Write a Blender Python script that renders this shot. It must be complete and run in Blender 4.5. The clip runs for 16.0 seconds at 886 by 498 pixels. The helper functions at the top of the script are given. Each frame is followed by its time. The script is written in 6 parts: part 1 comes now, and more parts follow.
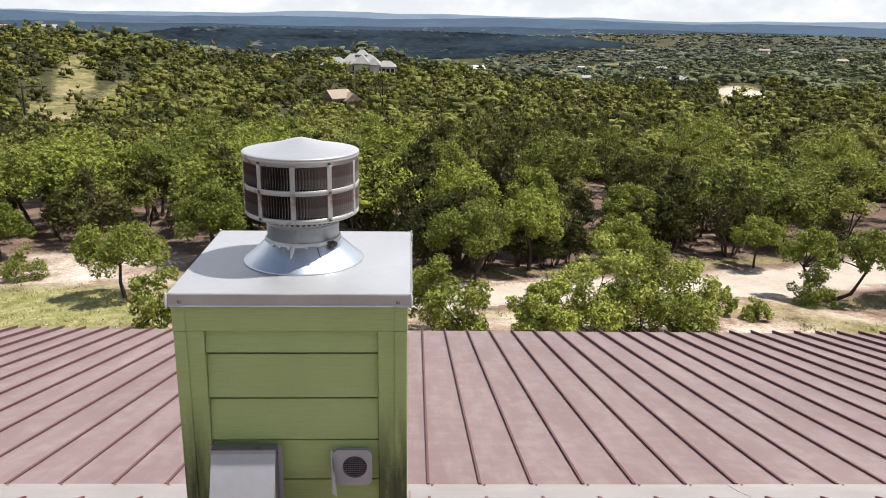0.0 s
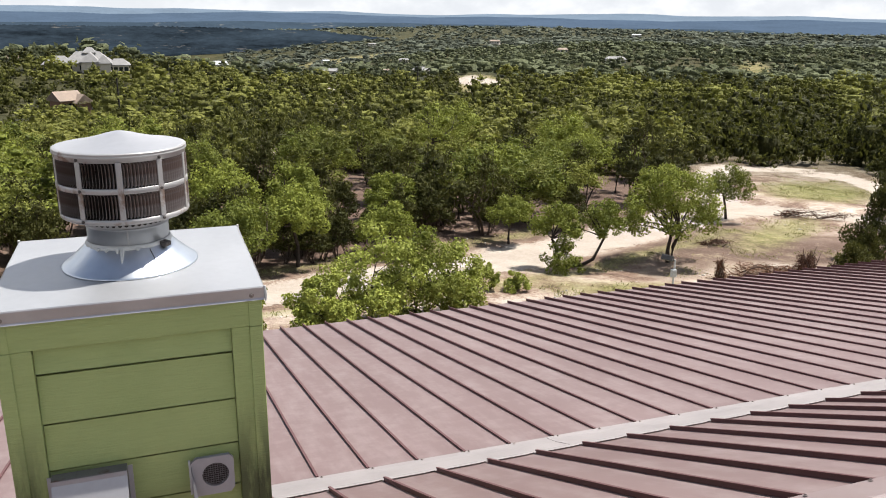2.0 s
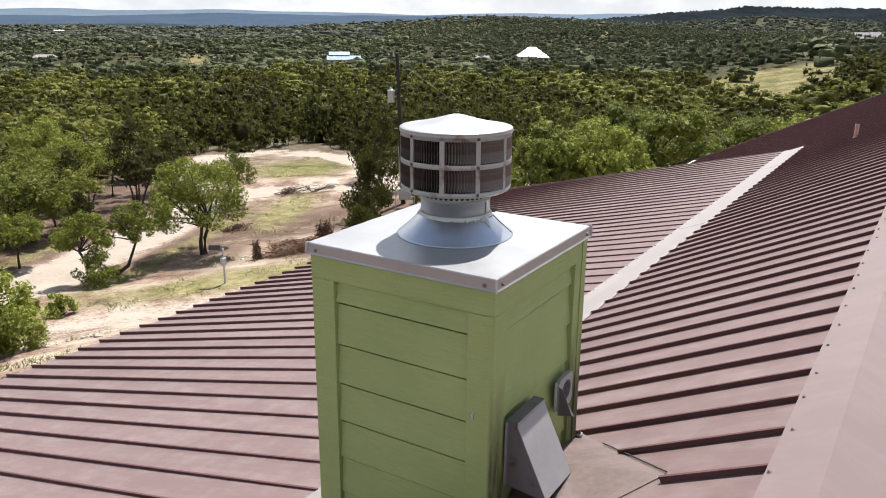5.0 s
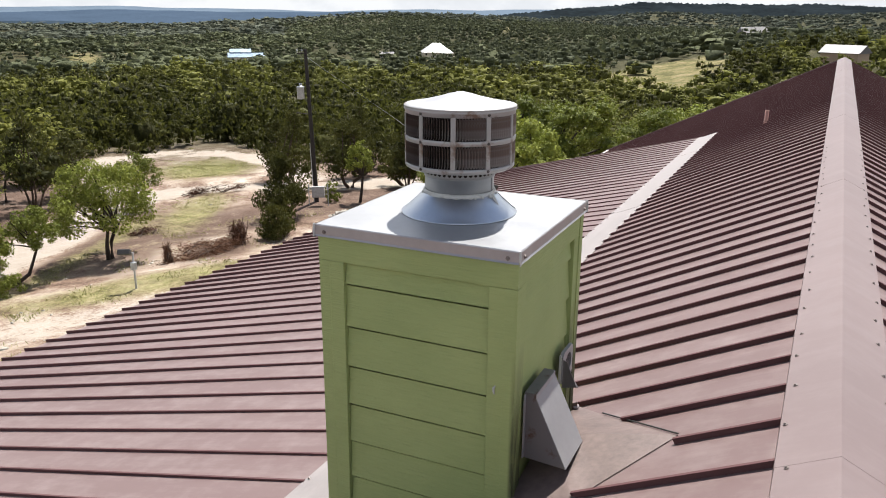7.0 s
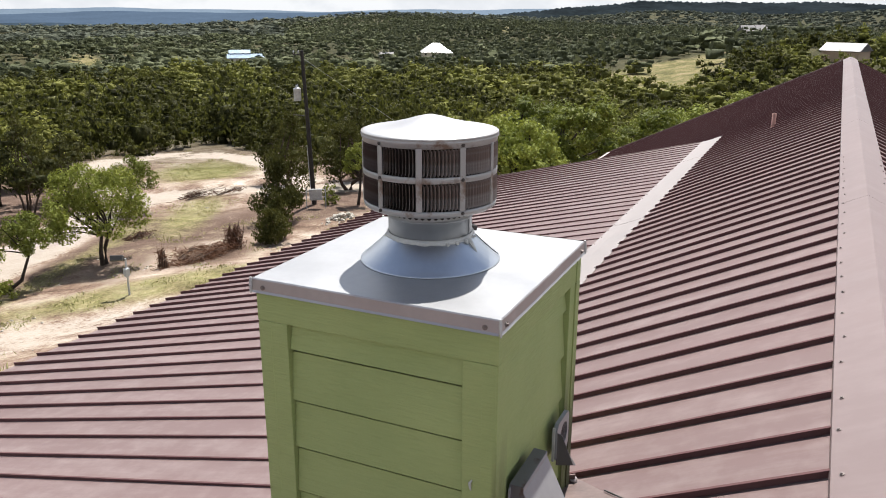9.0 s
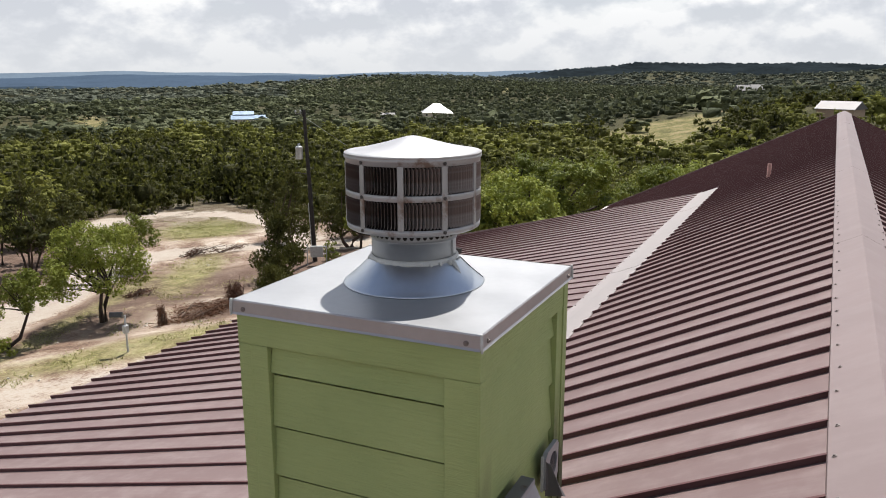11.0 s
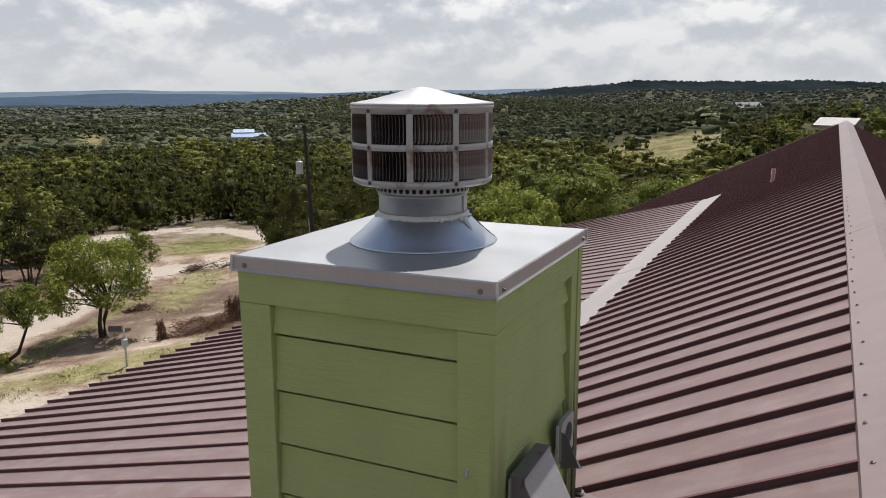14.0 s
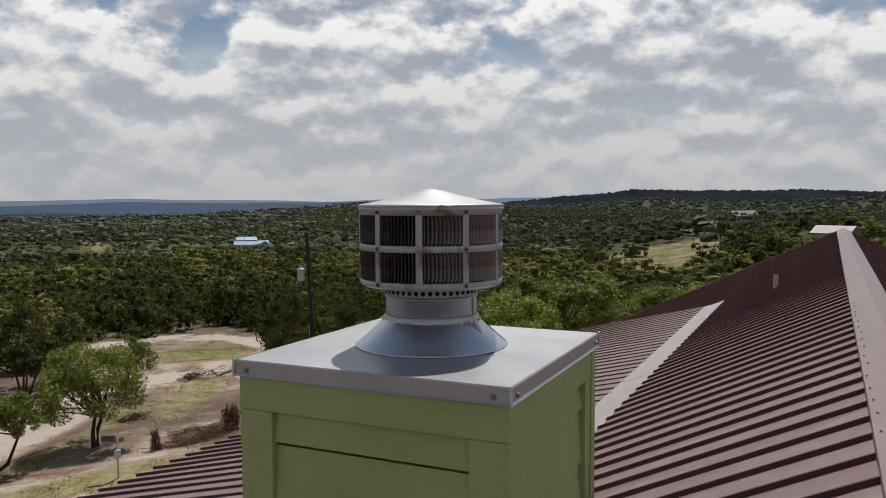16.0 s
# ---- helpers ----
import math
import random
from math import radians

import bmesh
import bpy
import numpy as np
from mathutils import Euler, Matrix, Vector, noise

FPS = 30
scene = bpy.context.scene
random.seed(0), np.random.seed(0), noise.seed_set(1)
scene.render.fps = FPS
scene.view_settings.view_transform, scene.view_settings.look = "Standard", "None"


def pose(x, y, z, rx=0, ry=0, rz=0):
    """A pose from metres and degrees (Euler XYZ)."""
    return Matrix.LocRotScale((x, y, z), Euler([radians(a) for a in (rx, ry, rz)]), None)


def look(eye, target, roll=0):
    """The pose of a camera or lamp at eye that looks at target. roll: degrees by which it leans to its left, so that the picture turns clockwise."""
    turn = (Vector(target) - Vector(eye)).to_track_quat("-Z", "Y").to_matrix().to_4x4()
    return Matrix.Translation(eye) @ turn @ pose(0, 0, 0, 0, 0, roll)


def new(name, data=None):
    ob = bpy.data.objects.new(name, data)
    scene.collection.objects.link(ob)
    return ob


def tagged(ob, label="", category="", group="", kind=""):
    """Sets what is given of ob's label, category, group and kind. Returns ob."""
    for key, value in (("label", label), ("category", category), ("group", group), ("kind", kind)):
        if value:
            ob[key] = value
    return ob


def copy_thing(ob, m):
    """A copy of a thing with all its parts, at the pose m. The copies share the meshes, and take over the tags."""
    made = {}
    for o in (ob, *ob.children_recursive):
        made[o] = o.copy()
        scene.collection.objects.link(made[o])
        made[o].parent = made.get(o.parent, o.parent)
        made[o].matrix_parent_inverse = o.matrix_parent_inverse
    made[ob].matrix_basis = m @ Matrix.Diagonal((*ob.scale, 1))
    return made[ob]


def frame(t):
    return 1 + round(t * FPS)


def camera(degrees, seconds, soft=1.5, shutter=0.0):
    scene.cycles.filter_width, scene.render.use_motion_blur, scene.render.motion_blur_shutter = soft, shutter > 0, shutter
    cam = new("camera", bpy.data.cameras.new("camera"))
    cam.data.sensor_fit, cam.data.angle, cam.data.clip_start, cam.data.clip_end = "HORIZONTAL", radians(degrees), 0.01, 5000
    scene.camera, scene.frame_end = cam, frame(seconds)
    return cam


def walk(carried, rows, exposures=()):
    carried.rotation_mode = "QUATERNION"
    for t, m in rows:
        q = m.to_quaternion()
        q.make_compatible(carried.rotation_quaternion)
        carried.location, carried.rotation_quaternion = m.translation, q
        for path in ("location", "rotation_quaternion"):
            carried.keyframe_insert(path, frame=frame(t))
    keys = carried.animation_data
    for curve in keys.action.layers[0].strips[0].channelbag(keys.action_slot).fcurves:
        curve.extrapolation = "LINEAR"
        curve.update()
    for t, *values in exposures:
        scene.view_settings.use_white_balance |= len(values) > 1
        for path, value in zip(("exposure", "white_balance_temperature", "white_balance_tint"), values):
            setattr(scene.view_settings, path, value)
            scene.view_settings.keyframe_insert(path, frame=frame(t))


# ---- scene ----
cam = camera(58.0, 16.0, soft=1.0)
PATH = [
    (0, (1.124, -3.525, 1.271), (1.206, -1.609, 0.701), 1.0),
    (0.5, (1.057, -3.586, 1.262), (1.149, -1.672, 0.689), 1.0),
    (1, (1.033, -3.583, 1.257), (1.489, -1.721, 0.685), 1.2),
    (1.5, (0.949, -3.549, 1.223), (1.61, -1.75, 0.651), 0.9),
    (2, (0.71, -3.481, 1.211), (1.37, -1.682, 0.636), 0.8),
    (2.5, (0.304, -3.302, 1.177), (1.016, -1.525, 0.601), 0.7),
    (3, (-0.284, -3.058, 1.202), (0.725, -1.43, 0.626), 0.6),
    (3.5, (-0.956, -2.818, 1.24), (0.274, -1.35, 0.664), 0.5),
    (4, (-1.729, -2.5, 1.261), (-0.305, -1.218, 0.686), 0.4),
    (4.5, (-2.563, -2.048, 1.259), (-0.944, -1.023, 0.684), 0.5),
    (4.7, (-2.82, -1.804, 1.224), (-1.199, -0.784, 0.649), 0.5),
    (6.8, (-3.381, -1.202, 1.071), (-1.647, -0.393, 0.49), 0.3),
    (7, (-3.305, -1.155, 1.072), (-1.571, -0.346, 0.49), 0.4),
    (7.5, (-2.99, -0.99, 1.119), (-1.256, -0.181, 0.537), 0.2),
    (8, (-2.692, -0.921, 1.137), (-0.959, -0.11, 0.555), 0.1),
    (8.5, (-2.54, -0.931, 1.127), (-0.808, -0.121, 0.544), 0.1),
    (10.8, (-2.515, -1.035, 0.93), (-0.762, -0.211, 0.432), -0.3),
    (11, (-2.505, -1.03, 0.929), (-0.74, -0.2, 0.487), -0.2),
    (11.5, (-2.534, -1.0, 0.927), (-0.76, -0.167, 0.531), -0.2),
    (12, (-2.538, -0.939, 0.91), (-0.764, -0.105, 0.513), -0.3),
    (12.5, (-2.494, -0.917, 0.753), (-0.72, -0.084, 0.356), -0.4),
    (13, (-2.471, -0.89, 0.641), (-0.697, -0.056, 0.244), -0.4),
    (13.5, (-2.447, -0.928, 0.643), (-0.673, -0.095, 0.244), -0.3),
    (14, (-2.44, -0.95, 0.648), (-0.666, -0.116, 0.249), -0.3),
    (14.5, (-2.419, -0.902, 0.641), (-0.637, -0.063, 0.292), -0.4),
    (15, (-2.388, -0.882, 0.626), (-0.589, -0.035, 0.418), -0.3),
    (15.5, (-2.368, -0.903, 0.638), (-0.565, -0.055, 0.467), -0.3),
    (16, (-2.386, -0.886, 0.619), (-0.58, -0.037, 0.485), -0.3),
]
walk(cam, [(t, look(eye, target, roll)) for t, eye, target, roll in PATH], [(0, 1.1), (8.7, 1.05), (10.8, 0.86), (11.2, 0.73), (11.6, 0.58), (12.5, 0.57), (14.4, 0.55), (14.8, 0.34), (15.2, 0.17), (16, 0.11)])

# ---- light and sky ----
SUN_AZ, SUN_EL = radians(10), radians(63)


def nd(tree, kind, **inputs):
    """A shader node with its inputs set by name or number."""
    n = tree.nodes.new(kind)
    for key, value in inputs.items():
        slot = n.inputs[int(key[1:])] if key[0] == "i" and key[1:].isdigit() else n.inputs[key.replace("_", " ")]
        if isinstance(value, bpy.types.NodeSocket):
            tree.links.new(value, slot)
        else:
            slot.default_value = value
    return n


def mth(tree, op, a, b=0.0, clamp=False):
    n = nd(tree, "ShaderNodeMath", i0=a, i1=b)
    n.operation, n.use_clamp = op, clamp
    return n.outputs[0]


def ramp(tree, fac, stops):
    n = nd(tree, "ShaderNodeValToRGB", i0=fac)
    e = n.color_ramp.elements
    while len(e) < len(stops):
        e.new(0.5)
    for el, (p, c) in zip(e, stops):
        el.position, el.color = p, (*c, 1) if len(c) == 3 else c
    return n.outputs[0]


def mixc(tree, fac, a, b):
    n = tree.nodes.new("ShaderNodeMix")
    n.data_type = "RGBA"
    for slot, v in ((n.inputs[0], fac), (n.inputs[6], a), (n.inputs[7], b)):
        if isinstance(v, bpy.types.NodeSocket):
            tree.links.new(v, slot)
        else:
            slot.default_value = (*v, 1) if isinstance(v, tuple) else v
    return n.outputs[2]


def noise_tex(tree, vec, scale, detail=4.0, rough=0.55):
    return nd(tree, "ShaderNodeTexNoise", Vector=vec, Scale=scale, Detail=detail, Roughness=rough).outputs[0]


world = bpy.data.worlds.new("sky")
scene.world = world
world.use_nodes = True
wt = world.node_tree
wt.nodes.clear()
sky = wt.nodes.new("ShaderNodeTexSky")
sky.sky_type, sky.sun_disc = "NISHITA", False
sky.sun_elevation, sky.sun_rotation = SUN_EL, math.pi / 2 - SUN_AZ
sky.altitude, sky.dust_density, sky.ozone_density = 300, 0.5, 2.0
# a broken deck of cumulus
ray_dir = wt.nodes.new("ShaderNodeTexCoord").outputs["Generated"]
xyz = nd(wt, "ShaderNodeSeparateXYZ", i0=ray_dir)


def cloud_density(lift):
    """Heaped clouds with ragged edges, gathered into larger banks."""
    q = nd(wt, "ShaderNodeCombineXYZ", i0=xyz.outputs[0], i1=xyz.outputs[1], i2=mth(wt, "MULTIPLY", mth(wt, "ADD", xyz.outputs[2], lift), 1.75)).outputs[0]
    a, c = noise_tex(wt, q, 4.2, 2.0, 0.5), noise_tex(wt, q, 10.0, 9.0, 0.55)
    return mth(wt, "ADD", mth(wt, "MULTIPLY", a, 0.50), mth(wt, "MULTIPLY", c, 0.50))


puff, above = cloud_density(0.0), cloud_density(0.017)
cover = ramp(wt, puff, ((0.395, (0, 0, 0)), (0.455, (1, 1, 1))))
# overhead the deck opens, so that the sun shines through
cover = mth(wt, "MULTIPLY", cover, ramp(wt, xyz.outputs[2], ((0.35, (1, 1, 1)), (0.62, (0.12, 0.12, 0.12)))))
cover = mth(wt, "MAXIMUM", cover, ramp(wt, xyz.outputs[2], ((0.04, (1, 1, 1)), (0.20, (0, 0, 0)))))
# bright where the cloud thins out upwards, grey on the undersides and in the thick of it
lit = mth(wt, "ADD", mth(wt, "MULTIPLY", mth(wt, "SUBTRACT", puff, above), 6.0), mth(wt, "SUBTRACT", 1.02, mth(wt, "MULTIPLY", puff, 1.0)))
shade = ramp(wt, lit, ((0.26, (5.6, 6.1, 7.2)), (0.46, (8.2, 8.6, 9.5)), (0.60, (11.0, 11.2, 11.6)), (0.78, (15.0, 14.8, 14.5))))
veil = ramp(wt, xyz.outputs[2], ((0.0, (1, 1, 1)), (0.06, (0.78, 0.78, 0.78)), (0.13, (0.42, 0.42, 0.42)), (0.22, (0, 0, 0))))
clouds = mixc(wt, cover, sky.outputs[0], shade)
skyc = mixc(wt, mth(wt, "MULTIPLY", veil, 0.88), clouds, (7.3, 7.5, 7.8))
bg = nd(wt, "ShaderNodeBackground", Color=skyc, Strength=0.056)
wo = wt.nodes.new("ShaderNodeOutputWorld")
wt.links.new(bg.outputs[0], wo.inputs[0])

sun = new("sun", bpy.data.lights.new("sun", "SUN"))
sun.data.energy, sun.data.angle, sun.data.color = 4.4, radians(0.55), (1.0, 0.96, 0.905)
sun.matrix_world = look((0, 0, 0), (-math.cos(SUN_AZ) * math.cos(SUN_EL), -math.sin(SUN_AZ) * math.cos(SUN_EL), -math.sin(SUN_EL)))


# ---- materials ----
def material(name, rough=0.6, metal=0.0, spec=0.5):
    m = bpy.data.materials.new(name)
    m.use_nodes = True
    t = m.node_tree
    b = t.nodes["Principled BSDF"]
    b.inputs["Roughness"].default_value, b.inputs["Metallic"].default_value = rough, metal
    b.inputs["Specular IOR Level"].default_value = spec
    return m, t, b


def bump(t, b, height, strength, dist=0.01):
    n = nd(t, "ShaderNodeBump", Strength=strength, Distance=dist, Height=height)
    t.links.new(n.outputs[0], b.inputs["Normal"])


def obj_pos(t):
    return t.nodes.new("ShaderNodeTexCoord").outputs["Object"]


def stretch(t, vec, s):
    n = nd(t, "ShaderNodeMapping", Vector=vec)
    n.inputs["Scale"].default_value = s
    return n.outputs[0]


def obj_random(t):
    return t.nodes.new("ShaderNodeObjectInfo").outputs["Random"]


def plain(name, colour, rough=0.6, metal=0.0, vary=0.25, scale=6.0, bumps=0.15, spec=0.5):
    """A surface of one colour with blotches and fine grain."""
    m, t, b = material(name, rough, metal, spec)
    p = obj_pos(t)
    a, c = noise_tex(t, p, scale), noise_tex(t, p, scale * 9)
    f = mth(t, "ADD", mth(t, "MULTIPLY", a, 0.65), mth(t, "MULTIPLY", c, 0.35))
    lo, hi = tuple(v * (1 - vary) for v in colour), tuple(min(1, v * (1 + vary)) for v in colour)
    t.links.new(ramp(t, f, ((0.3, lo), (0.7, hi))), b.inputs["Base Color"])
    t.links.new(mth(t, "ADD", mth(t, "MULTIPLY", a, 0.25), rough - 0.12, True), b.inputs["Roughness"])
    if bumps:
        bump(t, b, c, bumps)
    return m


def roof_paint(name="painted_roof_steel", fade=0.0, spec=0.22, tint=(1.0, 1.0, 1.0), dusty=0.30):
    """Mauve baked paint; fade: how far dust, and sky sheen put into the colour, pale it; tint: scales its colour."""
    m, t, b = material(name, 0.42, 0.0, spec)
    p = obj_pos(t)
    a = noise_tex(t, stretch(t, p, (1.0, 0.25, 0.25)), 1.1, 5)
    c = noise_tex(t, p, 0.35, 3)
    f = mth(t, "ADD", mth(t, "MULTIPLY", a, 0.5), mth(t, "MULTIPLY", c, 0.5))
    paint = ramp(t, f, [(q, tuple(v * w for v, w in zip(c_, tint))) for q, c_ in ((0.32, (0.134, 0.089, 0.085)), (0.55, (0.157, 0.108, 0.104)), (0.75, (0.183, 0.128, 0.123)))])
    # dust that rain has drawn out into streaks and dried blotches
    dust = ramp(t, mth(t, "ADD", mth(t, "MULTIPLY", noise_tex(t, stretch(t, p, (3.0, 0.5, 0.5)), 1.6, 6, 0.7), 0.6), mth(t, "MULTIPLY", noise_tex(t, p, 5.5, 5, 0.65), 0.4)), ((0.46, (0, 0, 0)), (0.66, (1, 1, 1))))
    paint = mixc(t, mth(t, "MULTIPLY", dust, dusty), paint, (0.330, 0.285, 0.272))
    t.links.new(mixc(t, fade, paint, (0.285, 0.270, 0.266)), b.inputs["Base Color"])
    t.links.new(mth(t, "ADD", mth(t, "MULTIPLY", c, 0.2), 0.36), b.inputs["Roughness"])
    bump(t, b, noise_tex(t, stretch(t, p, (2.5, 0.5, 0.5)), 1.0, 2), 0.10, 0.02)
    return m


def siding_paint():
    m, t, b = material("green_siding_paint", 0.62, 0.0, 0.35)
    p = t.nodes.new("ShaderNodeNewGeometry").outputs["Position"]
    ang = nd(t, "ShaderNodeSeparateXYZ", i0=p)
    along = mth(t, "ADD", ang.outputs[0], ang.outputs[1])
    grain_v = nd(t, "ShaderNodeCombineXYZ", i0=mth(t, "MULTIPLY", along, 9.0), i1=mth(t, "MULTIPLY", obj_random(t), 37.0), i2=mth(t, "MULTIPLY", ang.outputs[2], 120.0)).outputs[0]
    grain = noise_tex(t, grain_v, 1.0, 5, 0.6)
    blot = noise_tex(t, p, 2.4, 5)
    base = ramp(t, mth(t, "ADD", mth(t, "MULTIPLY", blot, 0.6), mth(t, "MULTIPLY", grain, 0.4)), ((0.3, (0.258, 0.314, 0.116)), (0.7, (0.328, 0.380, 0.150))))
    # soot and mildew that have grown low on the face with the vents
    low = ramp(t, mth(t, "MULTIPLY", ang.outputs[2], -1.0), ((0.50, (0, 0, 0)), (0.95, (1, 1, 1))))
    face = ramp(t, ang.outputs[1], ((0.012, (1, 1, 1)), (0.03, (0, 0, 0))))
    streak = noise_tex(t, stretch(t, p, (5.0, 5.0, 0.9)), 1.6, 6, 0.65)
    dirt = mth(t, "MULTIPLY", mth(t, "MULTIPLY", low, face), ramp(t, streak, ((0.33, (0, 0, 0)), (0.54, (1, 1, 1)))))
    t.links.new(mixc(t, mth(t, "MULTIPLY", dirt, 0.9), base, (0.035, 0.040, 0.018)), b.inputs["Base Color"])
    bump(t, b, mth(t, "ADD", grain, mth(t, "MULTIPLY", noise_tex(t, p, 5.0, 3), 1.5)), 0.75, 0.006)
    return m


def galvanised(name, tone, rough, metal=0.75):
    m, t, b = material(name, rough, metal, 0.5)
    p = obj_pos(t)
    a, c = noise_tex(t, p, 3.0, 5), noise_tex(t, p, 26.0, 3)
    f = mth(t, "ADD", mth(t, "MULTIPLY", a, 0.7), mth(t, "MULTIPLY", c, 0.3))
    t.links.new(ramp(t, f, ((0.3, tuple(v * 0.82 for v in tone)), (0.7, tone))), b.inputs["Base Color"])
    t.links.new(mth(t, "ADD", mth(t, "MULTIPLY", a, 0.3), rough - 0.15), b.inputs["Roughness"])
    bump(t, b, a, 0.08, 0.01)
    return m


def rusty(name, metal_tone, rust_tone, amount):
    m, t, b = material(name, 0.55, 0.35, 0.4)
    p = obj_pos(t)
    a = noise_tex(t, p, 7.0, 6, 0.65)
    f = ramp(t, a, ((0.62 - amount * 0.4, (0, 0, 0)), (0.72 - amount * 0.4, (1, 1, 1))))
    t.links.new(mixc(t, f, metal_tone, rust_tone), b.inputs["Base Color"])
    t.links.new(mth(t, "ADD", mth(t, "MULTIPLY", f, 0.3), 0.42), b.inputs["Roughness"])
    bump(t, b, noise_tex(t, p, 60.0, 3), 0.12, 0.004)
    return m


def foliage(name, dark, light, through_tone, gloss=0.45, joined=False):
    """Leaves: a tone for each plant (tint), another for each leaf, and some light that shines through."""
    m, t, b = material(name, gloss + 0.15, 0.0, 0.16)
    tint = nd(t, "ShaderNodeAttribute")
    tint.attribute_name = "tint"
    geo = t.nodes.new("ShaderNodeNewGeometry")
    one = mth(t, "MULTIPLY", geo.outputs["Random Per Island"], 0.25)
    plant = mth(t, "MULTIPLY", tint.outputs["Fac"] if joined else obj_random(t), 0.75)
    p = geo.outputs["Position"]
    tuft = noise_tex(t, p, 2.2, 4, 0.65)
    tone = mth(t, "ADD", mth(t, "ADD", one, plant), mth(t, "MULTIPLY", mth(t, "SUBTRACT", tuft, 0.5), 0.7))
    col = ramp(t, tone, ((0.08, dark), (0.5, tuple((x + y) / 2 for x, y in zip(dark, light))), (0.95, light)))
    t.links.new(col, b.inputs["Base Color"])
    bump(t, b, tuft, 0.9, 0.5)
    tr = nd(t, "ShaderNodeBsdfTranslucent", Color=mixc(t, 0.5, col, through_tone))
    mx = nd(t, "ShaderNodeMixShader", i0=0.22, i1=b.outputs[0], i2=tr.outputs[0])
    t.links.new(mx.outputs[0], t.nodes["Material Output"].inputs[0])
    return m


def ground_mat():
    """Caliche drive, pale dirt with stones, dry grass, leaf litter under trees and far scrub, by zones of the land."""
    m, t, b = material("hill_country_ground", 0.95, 0.0, 0.15)
    p = t.nodes.new("ShaderNodeNewGeometry").outputs["Position"]

    def zone(key):
        n = nd(t, "ShaderNodeAttribute")
        n.attribute_name = key
        return n.outputs["Fac"]

    wob = noise_tex(t, p, 0.55, 6, 0.65)
    fine = noise_tex(t, p, 5.0, 5, 0.7)
    broad = noise_tex(t, p, 0.06, 4)
    grit = mth(t, "ADD", mth(t, "MULTIPLY", wob, 0.5), mth(t, "MULTIPLY", fine, 0.5))

    def edge(key, soft=0.5):
        v = mth(t, "ADD", zone(key), mth(t, "MULTIPLY", mth(t, "SUBTRACT", grit, 0.5), 1.6))
        return ramp(t, v, ((0.5 - soft / 4, (0, 0, 0)), (0.5 + soft / 4, (1, 1, 1))))

    litter = ramp(t, grit, ((0.3, (0.050, 0.033, 0.025)), (0.5, (0.112, 0.074, 0.056)), (0.72, (0.240, 0.180, 0.145))))
    dirt = ramp(t, mth(t, "ADD", mth(t, "MULTIPLY", grit, 0.6), mth(t, "MULTIPLY", noise_tex(t, p, 0.24, 4, 0.6), 0.4)), ((0.38, (0.070, 0.043, 0.030)), (0.465, (0.185, 0.125, 0.092)), (0.54, (0.335, 0.270, 0.215)), (0.62, (0.500, 0.450, 0.390))))
    chalk = ramp(t, grit, ((0.3, (0.275, 0.226, 0.182)), (0.55, (0.362, 0.315, 0.265)), (0.75, (0.405, 0.368, 0.322))))
    grass = ramp(t, mth(t, "ADD", mth(t, "MULTIPLY", grit, 0.6), mth(t, "MULTIPLY", noise_tex(t, p, 1.7, 4, 0.65), 0.4)), ((0.36, (0.070, 0.082, 0.022)), (0.48, (0.165, 0.165, 0.056)), (0.58, (0.270, 0.235, 0.120)), (0.68, (0.400, 0.355, 0.265))))
    scrub = ramp(t, mth(t, "ADD", mth(t, "MULTIPLY", noise_tex(t, p, 0.025, 5, 0.6), 0.55), mth(t, "MULTIPLY", wob, 0.45)), ((0.36, (0.020, 0.022, 0.009)), (0.50, (0.040, 0.039, 0.016)), (0.60, (0.060, 0.054, 0.024)), (0.74, (0.098, 0.082, 0.044))))
    col = mixc(t, edge("woods", 0.9), dirt, litter)
    col = mixc(t, edge("grass", 1.1), col, grass)
    col = mixc(t, zone("far"), col, scrub)
    col = mixc(t, edge("field", 0.8), col, ramp(t, mth(t, "ADD", mth(t, "MULTIPLY", wob, 0.4), mth(t, "MULTIPLY", noise_tex(t, p, 0.13, 5, 0.7), 0.6)), ((0.38, (0.060, 0.062, 0.020)), (0.48, (0.120, 0.110, 0.042)), (0.56, (0.200, 0.165, 0.080)), (0.66, (0.255, 0.205, 0.140)))))
    col = mixc(t, edge("road", 0.35), col, chalk)
    t.links.new(col, b.inputs["Base Color"])
    bump(t, b, mth(t, "ADD", fine, mth(t, "MULTIPLY", noise_tex(t, p, 19.0, 3), 0.5)), 0.7, 0.08)
    return m


